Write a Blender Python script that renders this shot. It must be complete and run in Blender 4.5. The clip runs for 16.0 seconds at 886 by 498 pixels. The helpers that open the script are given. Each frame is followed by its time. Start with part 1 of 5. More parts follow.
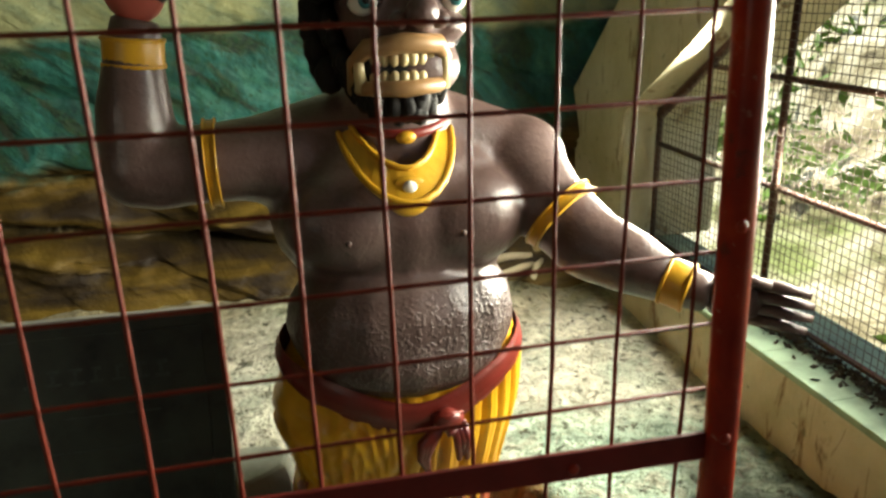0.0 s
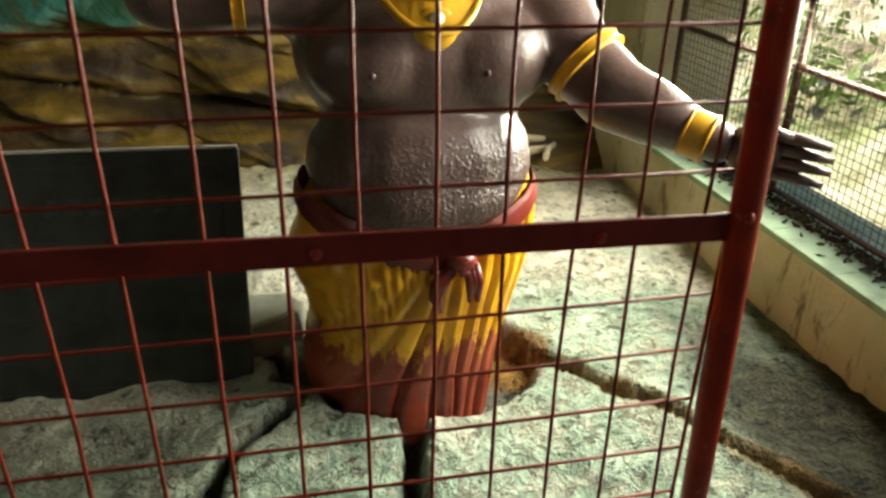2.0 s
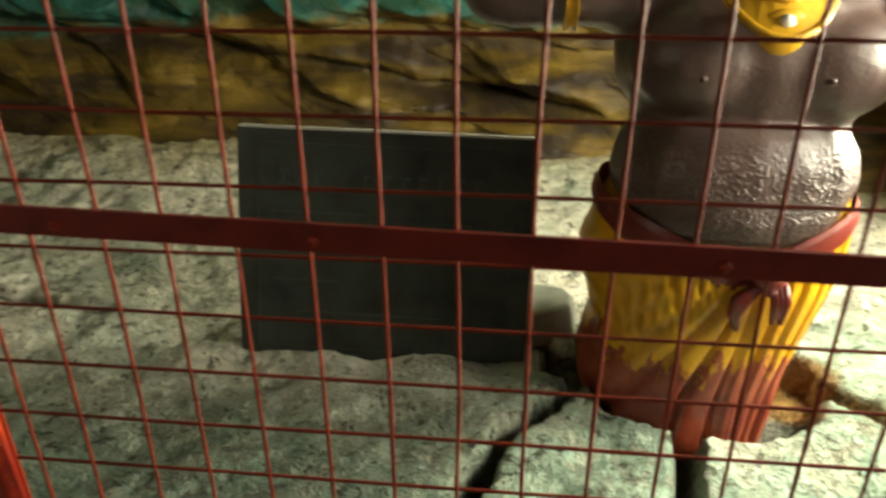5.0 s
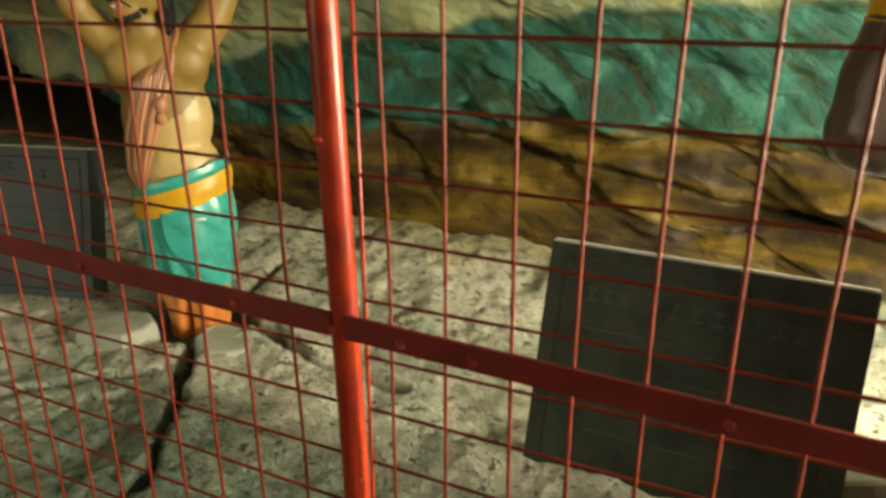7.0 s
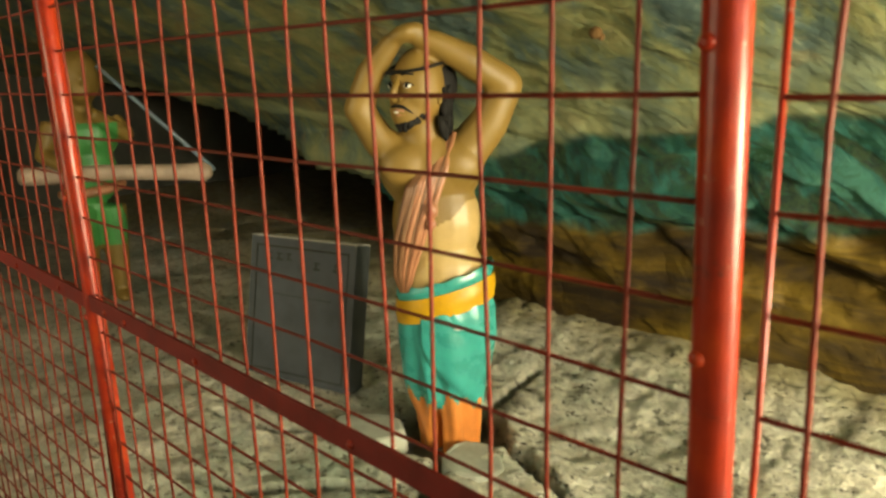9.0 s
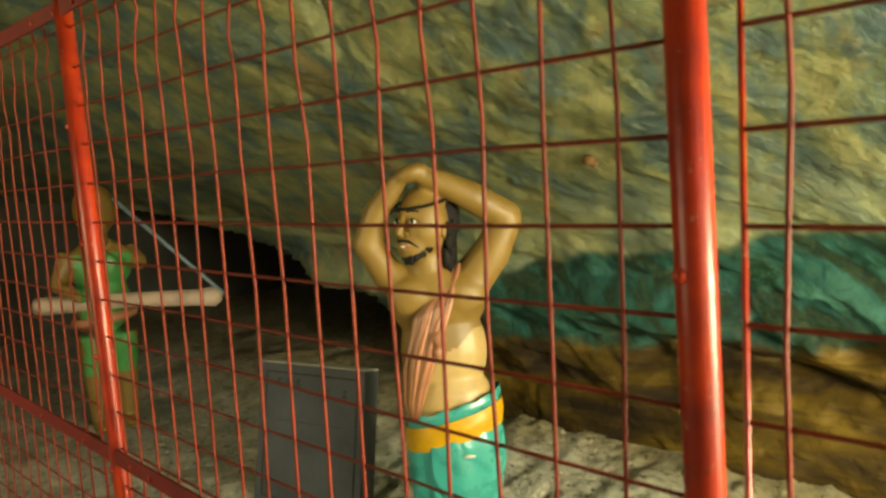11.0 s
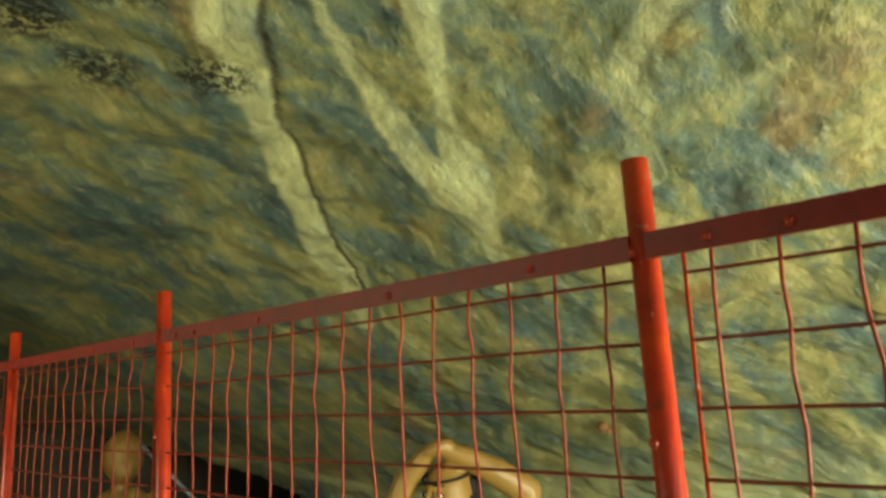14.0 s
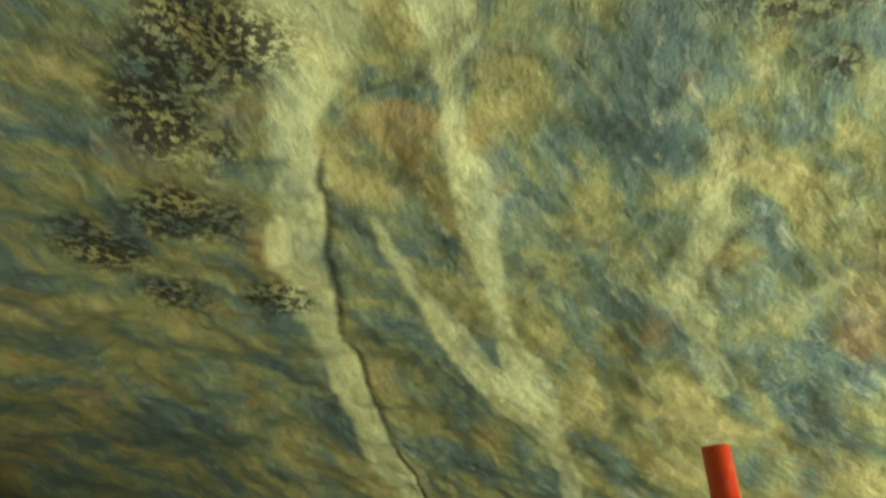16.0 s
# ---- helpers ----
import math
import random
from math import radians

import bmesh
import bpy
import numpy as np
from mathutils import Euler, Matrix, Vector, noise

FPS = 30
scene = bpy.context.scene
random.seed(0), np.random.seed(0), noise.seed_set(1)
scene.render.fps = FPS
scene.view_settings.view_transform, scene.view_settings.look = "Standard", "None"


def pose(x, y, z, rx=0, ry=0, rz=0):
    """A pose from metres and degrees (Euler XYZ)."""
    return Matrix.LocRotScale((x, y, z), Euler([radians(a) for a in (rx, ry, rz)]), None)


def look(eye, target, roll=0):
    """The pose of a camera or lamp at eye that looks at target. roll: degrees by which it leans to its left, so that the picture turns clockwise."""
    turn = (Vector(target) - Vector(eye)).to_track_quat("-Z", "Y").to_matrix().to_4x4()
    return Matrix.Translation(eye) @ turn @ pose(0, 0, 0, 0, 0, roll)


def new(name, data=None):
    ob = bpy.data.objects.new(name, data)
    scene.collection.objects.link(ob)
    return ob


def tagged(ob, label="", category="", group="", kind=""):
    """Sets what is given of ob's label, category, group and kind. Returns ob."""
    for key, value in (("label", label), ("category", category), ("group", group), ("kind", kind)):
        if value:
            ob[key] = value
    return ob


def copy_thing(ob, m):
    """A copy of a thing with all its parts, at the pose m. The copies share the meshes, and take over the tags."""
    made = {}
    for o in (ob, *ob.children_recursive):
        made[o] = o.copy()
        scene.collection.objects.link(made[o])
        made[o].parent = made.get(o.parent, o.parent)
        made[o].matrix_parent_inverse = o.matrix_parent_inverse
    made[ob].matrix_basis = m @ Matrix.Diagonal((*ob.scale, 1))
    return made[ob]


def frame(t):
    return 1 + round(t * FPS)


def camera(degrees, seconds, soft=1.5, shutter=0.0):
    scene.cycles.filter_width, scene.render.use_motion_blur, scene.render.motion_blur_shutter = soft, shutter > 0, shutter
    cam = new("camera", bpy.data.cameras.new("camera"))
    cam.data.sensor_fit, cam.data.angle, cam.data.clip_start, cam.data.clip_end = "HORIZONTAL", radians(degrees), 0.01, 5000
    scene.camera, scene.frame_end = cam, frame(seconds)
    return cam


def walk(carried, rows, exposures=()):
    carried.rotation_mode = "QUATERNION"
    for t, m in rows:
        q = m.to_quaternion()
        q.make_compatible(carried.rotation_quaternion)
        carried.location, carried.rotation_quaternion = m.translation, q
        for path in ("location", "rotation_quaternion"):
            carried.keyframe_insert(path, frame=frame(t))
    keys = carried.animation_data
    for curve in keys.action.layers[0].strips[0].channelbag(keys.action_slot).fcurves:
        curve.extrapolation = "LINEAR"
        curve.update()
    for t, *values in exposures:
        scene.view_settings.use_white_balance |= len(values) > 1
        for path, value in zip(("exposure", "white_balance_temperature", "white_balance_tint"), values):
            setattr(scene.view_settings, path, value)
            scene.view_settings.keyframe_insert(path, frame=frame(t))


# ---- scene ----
cam = camera(61.6, 16.0, soft=2.5, shutter=0.4)
cam.data.dof.use_dof = True
cam.data.dof.focus_distance = 1.7
cam.data.dof.aperture_fstop = 6.5
PATH = [
    (0, pose(0.869, -0.579, 1.345, 70.54, 1.49, -13.09)),
    (0.5, pose(0.860, -0.615, 1.311, 69.11, 0.97, -12.73)),
    (1, pose(0.849, -0.623, 1.270, 66.98, 0.74, -12.45)),
    (1.5, pose(0.823, -0.626, 1.252, 65.14, -0.01, -11.96)),
    (2, pose(0.818, -0.640, 1.211, 63.66, -1.11, -11.82)),
    (2.5, pose(0.836, -0.641, 1.198, 62.07, -1.11, -11.33)),
    (3, pose(0.825, -0.657, 1.195, 61.68, -1.28, -10.87)),
    (5.5, pose(0.578, -0.625, 1.239, 63.72, 0.61, 12.21)),
    (6, pose(0.536, -0.643, 1.259, 64.90, 0.78, 18.44)),
    (6.5, pose(0.509, -0.651, 1.266, 66.85, 0.70, 23.20)),
    (7, pose(0.453, -0.656, 1.298, 69.84, 0.23, 25.59)),
    (7.5, pose(0.413, -0.631, 1.322, 72.18, 1.03, 28.90)),
    (8, pose(0.357, -0.599, 1.339, 73.73, 1.61, 33.52)),
    (8.5, pose(0.286, -0.577, 1.358, 74.55, 1.44, 38.72)),
    (9, pose(0.206, -0.482, 1.344, 76.39, 1.65, 44.06)),
    (11.5, pose(0.295, -0.580, 1.494, 85.76, 3.60, 44.07)),
    (12, pose(0.352, -0.632, 1.534, 87.72, 3.61, 44.54)),
    (12.5, pose(0.382, -0.678, 1.558, 91.93, 2.98, 43.31)),
    (13, pose(0.388, -0.714, 1.587, 94.79, 2.75, 43.42)),
    (13.5, pose(0.411, -0.739, 1.610, 97.57, 2.66, 44.15)),
    (14, pose(0.410, -0.760, 1.649, 101.18, 2.38, 44.88)),
    (14.5, pose(0.420, -0.785, 1.677, 104.76, 2.50, 45.48)),
    (15, pose(0.429, -0.816, 1.708, 107.85, 2.34, 45.86)),
    (15.5, pose(0.437, -0.819, 1.747, 110.86, 3.05, 47.04)),
    (16, pose(0.439, -0.810, 1.785, 114.47, 2.71, 49.34)),
]
walk(cam, PATH, exposures=[(0.0, 0.54, 6900, 6), (3.2, 0.56, 7000, 6), (5.5, 1.15, 7600, 1), (7.5, 1.68, 8400, 4), (9.0, 1.84, 8700, 3), (12.0, 1.87, 9300, 0), (14.5, 1.98, 7800, -1), (16.0, 2.0, 7300, 0)])

# ---- world and large lights ----
world = bpy.data.worlds.new("sky_world")
scene.world = world
world.use_nodes = True
wn = world.node_tree
sky = wn.nodes.new("ShaderNodeTexSky")
sky.sky_type = "NISHITA"
sky.sun_disc = False
sky.sun_elevation = radians(70)
sky.sun_rotation = radians(-37)
wn.links.new(sky.outputs[0], wn.nodes["Background"].inputs[0])
wn.nodes["Background"].inputs[1].default_value = 0.15

sun_data = bpy.data.lights.new("sun", "SUN")
sun_data.energy = 5.0
sun_data.angle = radians(0.5)
sun_data.color = (1.0, 0.95, 0.86)
sun = new("sun", sun_data)
sun.matrix_world = look((2, 3, 9), (4.0, 0.4, 0))


def area_lamp(name, eye, target, w, h, energy, color):
    d = bpy.data.lights.new(name, "AREA")
    d.shape, d.size, d.size_y, d.energy, d.color = "RECTANGLE", w, h, energy, color
    ob = new(name, d)
    ob.matrix_world = look(eye, target)
    return ob


# daylight of the side opening; fill lamp in an added, unseen opening behind visitors
area_lamp("window_daylight", (2.42, 1.40, 0.95), (0.0, 1.20, 0.50), 0.95, 0.5, 58, (1.0, 0.97, 0.85)).data.spread = radians(155)
area_lamp("window_skylight", (2.42, 0.60, 1.22), (0.0, 0.72, 0.72), 0.9, 0.6, 37, (1.0, 0.97, 0.85)).data.spread = radians(138)
area_lamp("passage_fill", (-2.7, -2.66, 1.65), (-2.5, 1.0, 1.2), 1.9, 1.5, 8.0, (1.0, 0.90, 0.66)).data.spread = radians(120)

# ---- materials ----


def material(name, rough=0.6, metal=0.0, spec=0.5):
    m = bpy.data.materials.new(name)
    m.use_nodes = True
    b = m.node_tree.nodes["Principled BSDF"]
    b.inputs["Roughness"].default_value = rough
    b.inputs["Metallic"].default_value = metal
    b.inputs["Specular IOR Level"].default_value = spec
    return m, m.node_tree, b


def tex_noise(nt, scale, detail=5.0, rough=0.6, vec=None, dist=0.0):
    n = nt.nodes.new("ShaderNodeTexNoise")
    n.inputs["Scale"].default_value = scale
    n.inputs["Detail"].default_value = detail
    n.inputs["Roughness"].default_value = rough
    n.inputs["Distortion"].default_value = dist
    if vec is not None:
        nt.links.new(vec, n.inputs["Vector"])
    return n.outputs["Fac"]


def ramp(nt, fac, stops):
    r = nt.nodes.new("ShaderNodeValToRGB")
    e = r.color_ramp.elements
    while len(e) > 1:
        e.remove(e[-1])
    e[0].position, e[0].color = stops[0][0], (*stops[0][1], 1)
    for p, c in stops[1:]:
        e.new(p).color = (*c, 1)
    nt.links.new(fac, r.inputs[0])
    return r.outputs[0]


def mix(nt, fac, a, b):
    n = nt.nodes.new("ShaderNodeMix")
    n.data_type = "RGBA"
    for val, sock in ((fac, n.inputs[0]), (a, n.inputs[6]), (b, n.inputs[7])):
        if isinstance(val, (float, int)):
            sock.default_value = val
        elif isinstance(val, tuple):
            sock.default_value = (*val, 1)
        else:
            nt.links.new(val, sock)
    return n.outputs[2]


def calc(nt, op, a, b=None, clamp=False):
    n = nt.nodes.new("ShaderNodeMath")
    n.operation, n.use_clamp = op, clamp
    for val, sock in ((a, n.inputs[0]), (b, n.inputs[1])):
        if val is None:
            continue
        if isinstance(val, (float, int)):
            sock.default_value = val
        else:
            nt.links.new(val, sock)
    return n.outputs[0]


def coords(nt, scale=(1, 1, 1), turn=(0, 0, 0)):
    c = nt.nodes.new("ShaderNodeTexCoord")
    m = nt.nodes.new("ShaderNodeMapping")
    m.inputs["Scale"].default_value = scale
    m.inputs["Rotation"].default_value = [radians(a) for a in turn]
    nt.links.new(c.outputs["Object"], m.inputs[0])
    return m.outputs[0]


def attribute(nt, name):
    a = nt.nodes.new("ShaderNodeAttribute")
    a.attribute_name = name
    return a.outputs["Fac"]


def bump(nt, b, height, strength=0.4, dist=0.01):
    n = nt.nodes.new("ShaderNodeBump")
    n.inputs["Strength"].default_value = strength
    n.inputs["Distance"].default_value = dist
    nt.links.new(height, n.inputs["Height"])
    nt.links.new(n.outputs[0], b.inputs["Normal"])


def simple(name, col, rough=0.5, spec=0.5, vary=0.25, scale=9.0, metal=0.0, bump_s=0.15, grain=60.0):
    """A worn paint or plain surface: one base colour that varies at two scales, with fine relief."""
    m, nt, b = material(name, rough, metal, spec)
    v = coords(nt)
    big = tex_noise(nt, scale, 4, 0.6, v)
    fine = tex_noise(nt, grain, 3, 0.6, v)
    dark = tuple(c * (1 - vary) for c in col)
    lite = tuple(min(1, c * (1 + vary * 0.7)) for c in col)
    c1 = ramp(nt, big, [(0.3, dark), (0.5, col), (0.72, lite)])
    c2 = mix(nt, calc(nt, "MULTIPLY", fine, 0.35), c1, tuple(c * 0.75 for c in col))
    nt.links.new(c2, b.inputs["Base Color"])
    r = calc(nt, "MULTIPLY_ADD", big, 0.25)
    r.node.inputs[2].default_value = rough - 0.12
    nt.links.new(r, b.inputs["Roughness"])
    bump(nt, b, fine, bump_s, 0.004)
    return m


def rock_material():
    m, nt, b = material("painted_rock", 0.62, 0, 0.35)
    v = coords(nt, (1.0, 0.55, 0.55), (0, 0, 0))
    run = nt.nodes.new("ShaderNodeCombineXYZ")
    nt.links.new(calc(nt, "MULTIPLY", attribute(nt, "flow_u"), 1.0), run.inputs[0])
    nt.links.new(calc(nt, "MULTIPLY", attribute(nt, "flow_v"), 1.75), run.inputs[1])
    vs = run.outputs[0]
    raw = coords(nt)
    blot = tex_noise(nt, 4.6, 6, 0.62, v, 0.5)
    streak = tex_noise(nt, 3.2, 6, 0.65, vs, 0.25)
    fine = tex_noise(nt, 26, 5, 0.65, raw)
    n = calc(nt, "ADD", calc(nt, "MULTIPLY", blot, 0.70), calc(nt, "MULTIPLY", streak, 0.30))
    base = ramp(nt, n, [(0.37, (0.044, 0.082, 0.086)), (0.45, (0.082, 0.128, 0.108)), (0.495, (0.125, 0.158, 0.088)), (0.545, (0.188, 0.198, 0.086)), (0.62, (0.265, 0.254, 0.112))])
    pale_n = ramp(nt, streak, [(0.36, (0.24, 0.29, 0.19)), (0.5, (0.34, 0.38, 0.21)), (0.64, (0.43, 0.44, 0.23))])
    rust = ramp(nt, tex_noise(nt, 2.4, 5, 0.6, raw, 0.4), [(0.57, (0, 0, 0)), (0.66, (0.62, 0.62, 0.62))])
    base = mix(nt, rust, base, (0.215, 0.145, 0.055))
    scuff = ramp(nt, tex_noise(nt, 11.0, 6, 0.7, vs, 0.3), [(0.55, (0, 0, 0)), (0.64, (0.40, 0.40, 0.40))])
    base = mix(nt, scuff, base, (0.33, 0.34, 0.22))
    lowlight = ramp(nt, tex_noise(nt, 4.5, 6, 0.7, raw, 0.3), [(0.36, (0.5, 0.5, 0.5)), (0.47, (0, 0, 0))])
    base = mix(nt, lowlight, base, (0.050, 0.072, 0.068))
    base = mix(nt, attribute(nt, "pale"), base, pale_n)
    teal = ramp(nt, blot, [(0.34, (0.004, 0.030, 0.028)), (0.48, (0.007, 0.078, 0.066)), (0.6, (0.015, 0.125, 0.105)), (0.7, (0.055, 0.16, 0.125))])
    fold = tex_noise(nt, 2.8, 5, 0.6, vs, 0.5)
    teal = mix(nt, ramp(nt, fold, [(0.44, (1, 1, 1)), (0.51, (0, 0, 0))]), teal, ramp(nt, fine, [(0.4, (0.008, 0.026, 0.020)), (0.6, (0.022, 0.052, 0.022))]))
    teal = mix(nt, ramp(nt, fold, [(0.56, (0, 0, 0)), (0.63, (0.7, 0.7, 0.7))]), teal, (0.045, 0.18, 0.135))
    base = mix(nt, attribute(nt, "teal"), base, teal)
    fern = ramp(nt, tex_noise(nt, 14, 4, 0.6, raw, 1.5), [(0.52, (0, 0, 0)), (0.6, (1, 1, 1))])
    base = mix(nt, calc(nt, "MULTIPLY", fern, calc(nt, "MULTIPLY", attribute(nt, "teal"), 0.45)), base, (0.015, 0.09, 0.045))
    twig = ramp(nt, tex_noise(nt, 40, 3, 0.6, raw), [(0.42, (0.25, 0.25, 0.25)), (0.52, (1, 1, 1))])
    base = mix(nt, calc(nt, "MULTIPLY", twig, attribute(nt, "leaf")), base, (0.006, 0.050, 0.022))
    strata = tex_noise(nt, 2.1, 6, 0.6, coords(nt, (0.8, 1.0, 3.6), (0, 8, 0)), 0.7)
    ochre = ramp(nt, strata, [(0.38, (0.014, 0.005, 0.001)), (0.47, (0.055, 0.030, 0.002)), (0.55, (0.105, 0.060, 0.004)), (0.65, (0.175, 0.108, 0.012))])
    base = mix(nt, attribute(nt, "ochre"), base, ochre)
    spot = ramp(nt, tex_noise(nt, 34, 4, 0.75, raw), [(0.45, (0, 0, 0)), (0.52, (1, 1, 1))])
    base = mix(nt, calc(nt, "MULTIPLY", attribute(nt, "mould"), spot), base, (0.016, 0.017, 0.013))
    base = mix(nt, attribute(nt, "crack_shade"), base, (0.03, 0.025, 0.012))
    base = mix(nt, calc(nt, "MULTIPLY", fine, 0.3), base, (0.032, 0.029, 0.013))
    nt.links.new(base, b.inputs["Base Color"])
    flake = tex_noise(nt, 8.0, 6, 0.62, vs, 0.3)
    h = calc(nt, "ADD", calc(nt, "ADD", calc(nt, "MULTIPLY", streak, 1.2), calc(nt, "MULTIPLY", flake, 0.9)), calc(nt, "MULTIPLY", fine, 0.7))
    bump(nt, b, h, 0.62, 0.019)
    return m


def ground_material():
    m, nt, b = material("cracked_cement_ground", 0.75, 0, 0.18)
    raw = coords(nt)
    big = tex_noise(nt, 2.3, 5, 0.6, raw, 0.3)
    mid = tex_noise(nt, 11, 5, 0.65, raw)
    fine = tex_noise(nt, 55, 4, 0.7, raw)
    green = ramp(nt, big, [(0.38, (0.36, 0.36, 0.29)), (0.5, (0.30, 0.36, 0.27)), (0.62, (0.22, 0.33, 0.25))])
    pale = ramp(nt, mid, [(0.32, (0.48, 0.45, 0.35)), (0.48, (0.72, 0.68, 0.54)), (0.7, (0.82, 0.78, 0.66))])
    base = mix(nt, ramp(nt, big, [(0.42, (1, 1, 1)), (0.6, (0.5, 0.5, 0.5))]), green, pale)
    base = mix(nt, attribute(nt, "ochre"), base, ramp(nt, mid, [(0.35, (0.22, 0.16, 0.05)), (0.65, (0.42, 0.34, 0.14))]))
    base = mix(nt, attribute(nt, "moss"), base, ramp(nt, mid, [(0.35, (0.15, 0.235, 0.17)), (0.62, (0.34, 0.47, 0.36))]))
    speck = ramp(nt, tex_noise(nt, 24, 4, 0.7, raw), [(0.575, (0, 0, 0)), (0.62, (1, 1, 1))])
    base = mix(nt, calc(nt, "MULTIPLY", speck, 0.75), base, (0.06, 0.05, 0.03))
    base = mix(nt, attribute(nt, "crack_shade"), base, (0.03, 0.025, 0.018))
    flaked = ramp(nt, tex_noise(nt, 7, 6, 0.72, raw, 0.6), [(0.51, (0, 0, 0)), (0.55, (0.5, 0.5, 0.5))])
    base = mix(nt, calc(nt, "MULTIPLY", flaked, calc(nt, "SUBTRACT", 1.0, attribute(nt, "crack_shade"), True)), base, ramp(nt, fine, [(0.35, (0.22, 0.205, 0.15)), (0.6, (0.50, 0.47, 0.37))]))
    # dirt mixed with painted shade of the low wall and the board
    base = mix(nt, attribute(nt, "dirt_shade"), base, ramp(nt, mid, [(0.35, (0.008, 0.006, 0.003)), (0.52, (0.024, 0.019, 0.009)), (0.68, (0.055, 0.045, 0.020))]))
    base = mix(nt, attribute(nt, "soil"), base, ramp(nt, mid, [(0.35, (0.13, 0.065, 0.015)), (0.65, (0.30, 0.18, 0.05))]))
    nt.links.new(base, b.inputs["Base Color"])
    chips = ramp(nt, tex_noise(nt, 18, 5, 0.7, raw, 1.0), [(0.44, (0, 0, 0)), (0.52, (1, 1, 1))])
    bump(nt, b, calc(nt, "ADD", calc(nt, "ADD", calc(nt, "MULTIPLY", mid, 1.2), calc(nt, "MULTIPLY", fine, 0.6)), calc(nt, "SUBTRACT", calc(nt, "MULTIPLY", chips, 0.45), calc(nt, "MULTIPLY", speck, 0.6))), 1.0, 0.032)
    return m


M_ROCK = rock_material()
M_GROUND = ground_material()


def red_paint():
    m, nt, b = material("worn_red_enamel", 0.42, 0, 0.35)
    v = coords(nt)
    big = tex_noise(nt, 14, 4, 0.6, v)
    chip = tex_noise(nt, 70, 4, 0.7, v)
    c = ramp(nt, big, [(0.3, (0.19, 0.012, 0.006)), (0.55, (0.33, 0.024, 0.008)), (0.75, (0.42, 0.050, 0.012))])
    c = mix(nt, ramp(nt, chip, [(0.64, (0, 0, 0)), (0.70, (1, 1, 1))]), c, (0.45, 0.22, 0.16))
    c = mix(nt, ramp(nt, tex_noise(nt, 33, 4, 0.7, v), [(0.62, (0, 0, 0)), (0.7, (0.7, 0.7, 0.7))]), c, (0.10, 0.025, 0.015))
    nt.links.new(c, b.inputs["Base Color"])
    nt.links.new(ramp(nt, big, [(0.3, (0.42, 0.42, 0.42)), (0.7, (0.27, 0.27, 0.27))]), b.inputs["Roughness"])
    bump(nt, b, chip, 0.2, 0.002)
    return m


M_RED = red_paint()
M_RAIL = simple("dull_maroon_enamel", (0.17, 0.013, 0.009), 0.5, 0.35, 0.4, 16)
M_WIRE = simple("red_wire_paint", (0.17, 0.020, 0.008), 0.55, 0.25, 0.4, 20)


def demon_skin():
    m, nt, b = material("dark_brown_statue_paint", 0.34, 0, 0.5)
    v = coords(nt)
    big = tex_noise(nt, 6, 5, 0.6, v)
    fine = tex_noise(nt, 60, 4, 0.65, v)
    c = ramp(nt, big, [(0.3, (0.062, 0.036, 0.031)), (0.5, (0.096, 0.060, 0.053)), (0.72, (0.135, 0.090, 0.080))])
    c = mix(nt, ramp(nt, fine, [(0.5, (0, 0, 0)), (0.7, (0.5, 0.5, 0.5))]), c, (0.055, 0.03, 0.024))
    nt.links.new(c, b.inputs["Base Color"])
    nt.links.new(ramp(nt, big, [(0.3, (0.42, 0.42, 0.42)), (0.7, (0.28, 0.28, 0.28))]), b.inputs["Roughness"])
    # coarse daubed plaster on the belly, finer grain elsewhere
    sep = nt.nodes.new("ShaderNodeSeparateXYZ")
    nt.links.new(v, sep.inputs[0])
    belly = ramp(nt, calc(nt, "ABSOLUTE", calc(nt, "SUBTRACT", sep.outputs[2], 0.57)), [(0.07, (1, 1, 1)), (0.15, (0.12, 0.12, 0.12))])
    daub = ramp(nt, tex_noise(nt, 92, 2, 0.5, v), [(0.48, (0, 0, 0)), (0.64, (1, 1, 1))])
    h = calc(nt, "ADD", calc(nt, "MULTIPLY", daub, belly), calc(nt, "ADD", calc(nt, "MULTIPLY", fine, 0.35), calc(nt, "MULTIPLY", big, 0.8)))
    bump(nt, b, h, 0.55, 0.005)
    return m


M_DSKIN = demon_skin()
M_PALM = simple("red_palm_paint", (0.45, 0.1, 0.07), 0.4)
M_HAIR = simple("black_hair_paint", (0.010, 0.009, 0.008), 0.7, 0.2, 0.4, 30, 0, 0.6, 70)
M_GOLD = simple("golden_yellow_paint", (0.56, 0.30, 0.018), 0.38, 0.5, 0.25, 14)


def skirt_paint():
    m, nt, b = material("yellow_cloth_paint_with_red_hem", 0.33, 0, 0.5)
    v = coords(nt)
    sep = nt.nodes.new("ShaderNodeSeparateXYZ")
    nt.links.new(v, sep.inputs[0])
    big = tex_noise(nt, 7, 4, 0.6, v)
    stain = tex_noise(nt, 22, 5, 0.7, coords(nt, (1, 1, 0.25)))
    c = ramp(nt, big, [(0.3, (0.42, 0.185, 0.008)), (0.5, (0.58, 0.285, 0.011)), (0.72, (0.70, 0.39, 0.022))])
    edge = calc(nt, "ADD", sep.outputs[2], calc(nt, "MULTIPLY", stain, -0.36))
    c = mix(nt, ramp(nt, edge, [(-0.05, (1, 1, 1)), (0.02, (0, 0, 0))]), c, ramp(nt, big, [(0.35, (0.16, 0.018, 0.010)), (0.65, (0.34, 0.075, 0.035))]))
    nt.links.new(c, b.inputs["Base Color"])
    bump(nt, b, stain, 0.2, 0.004)
    return m


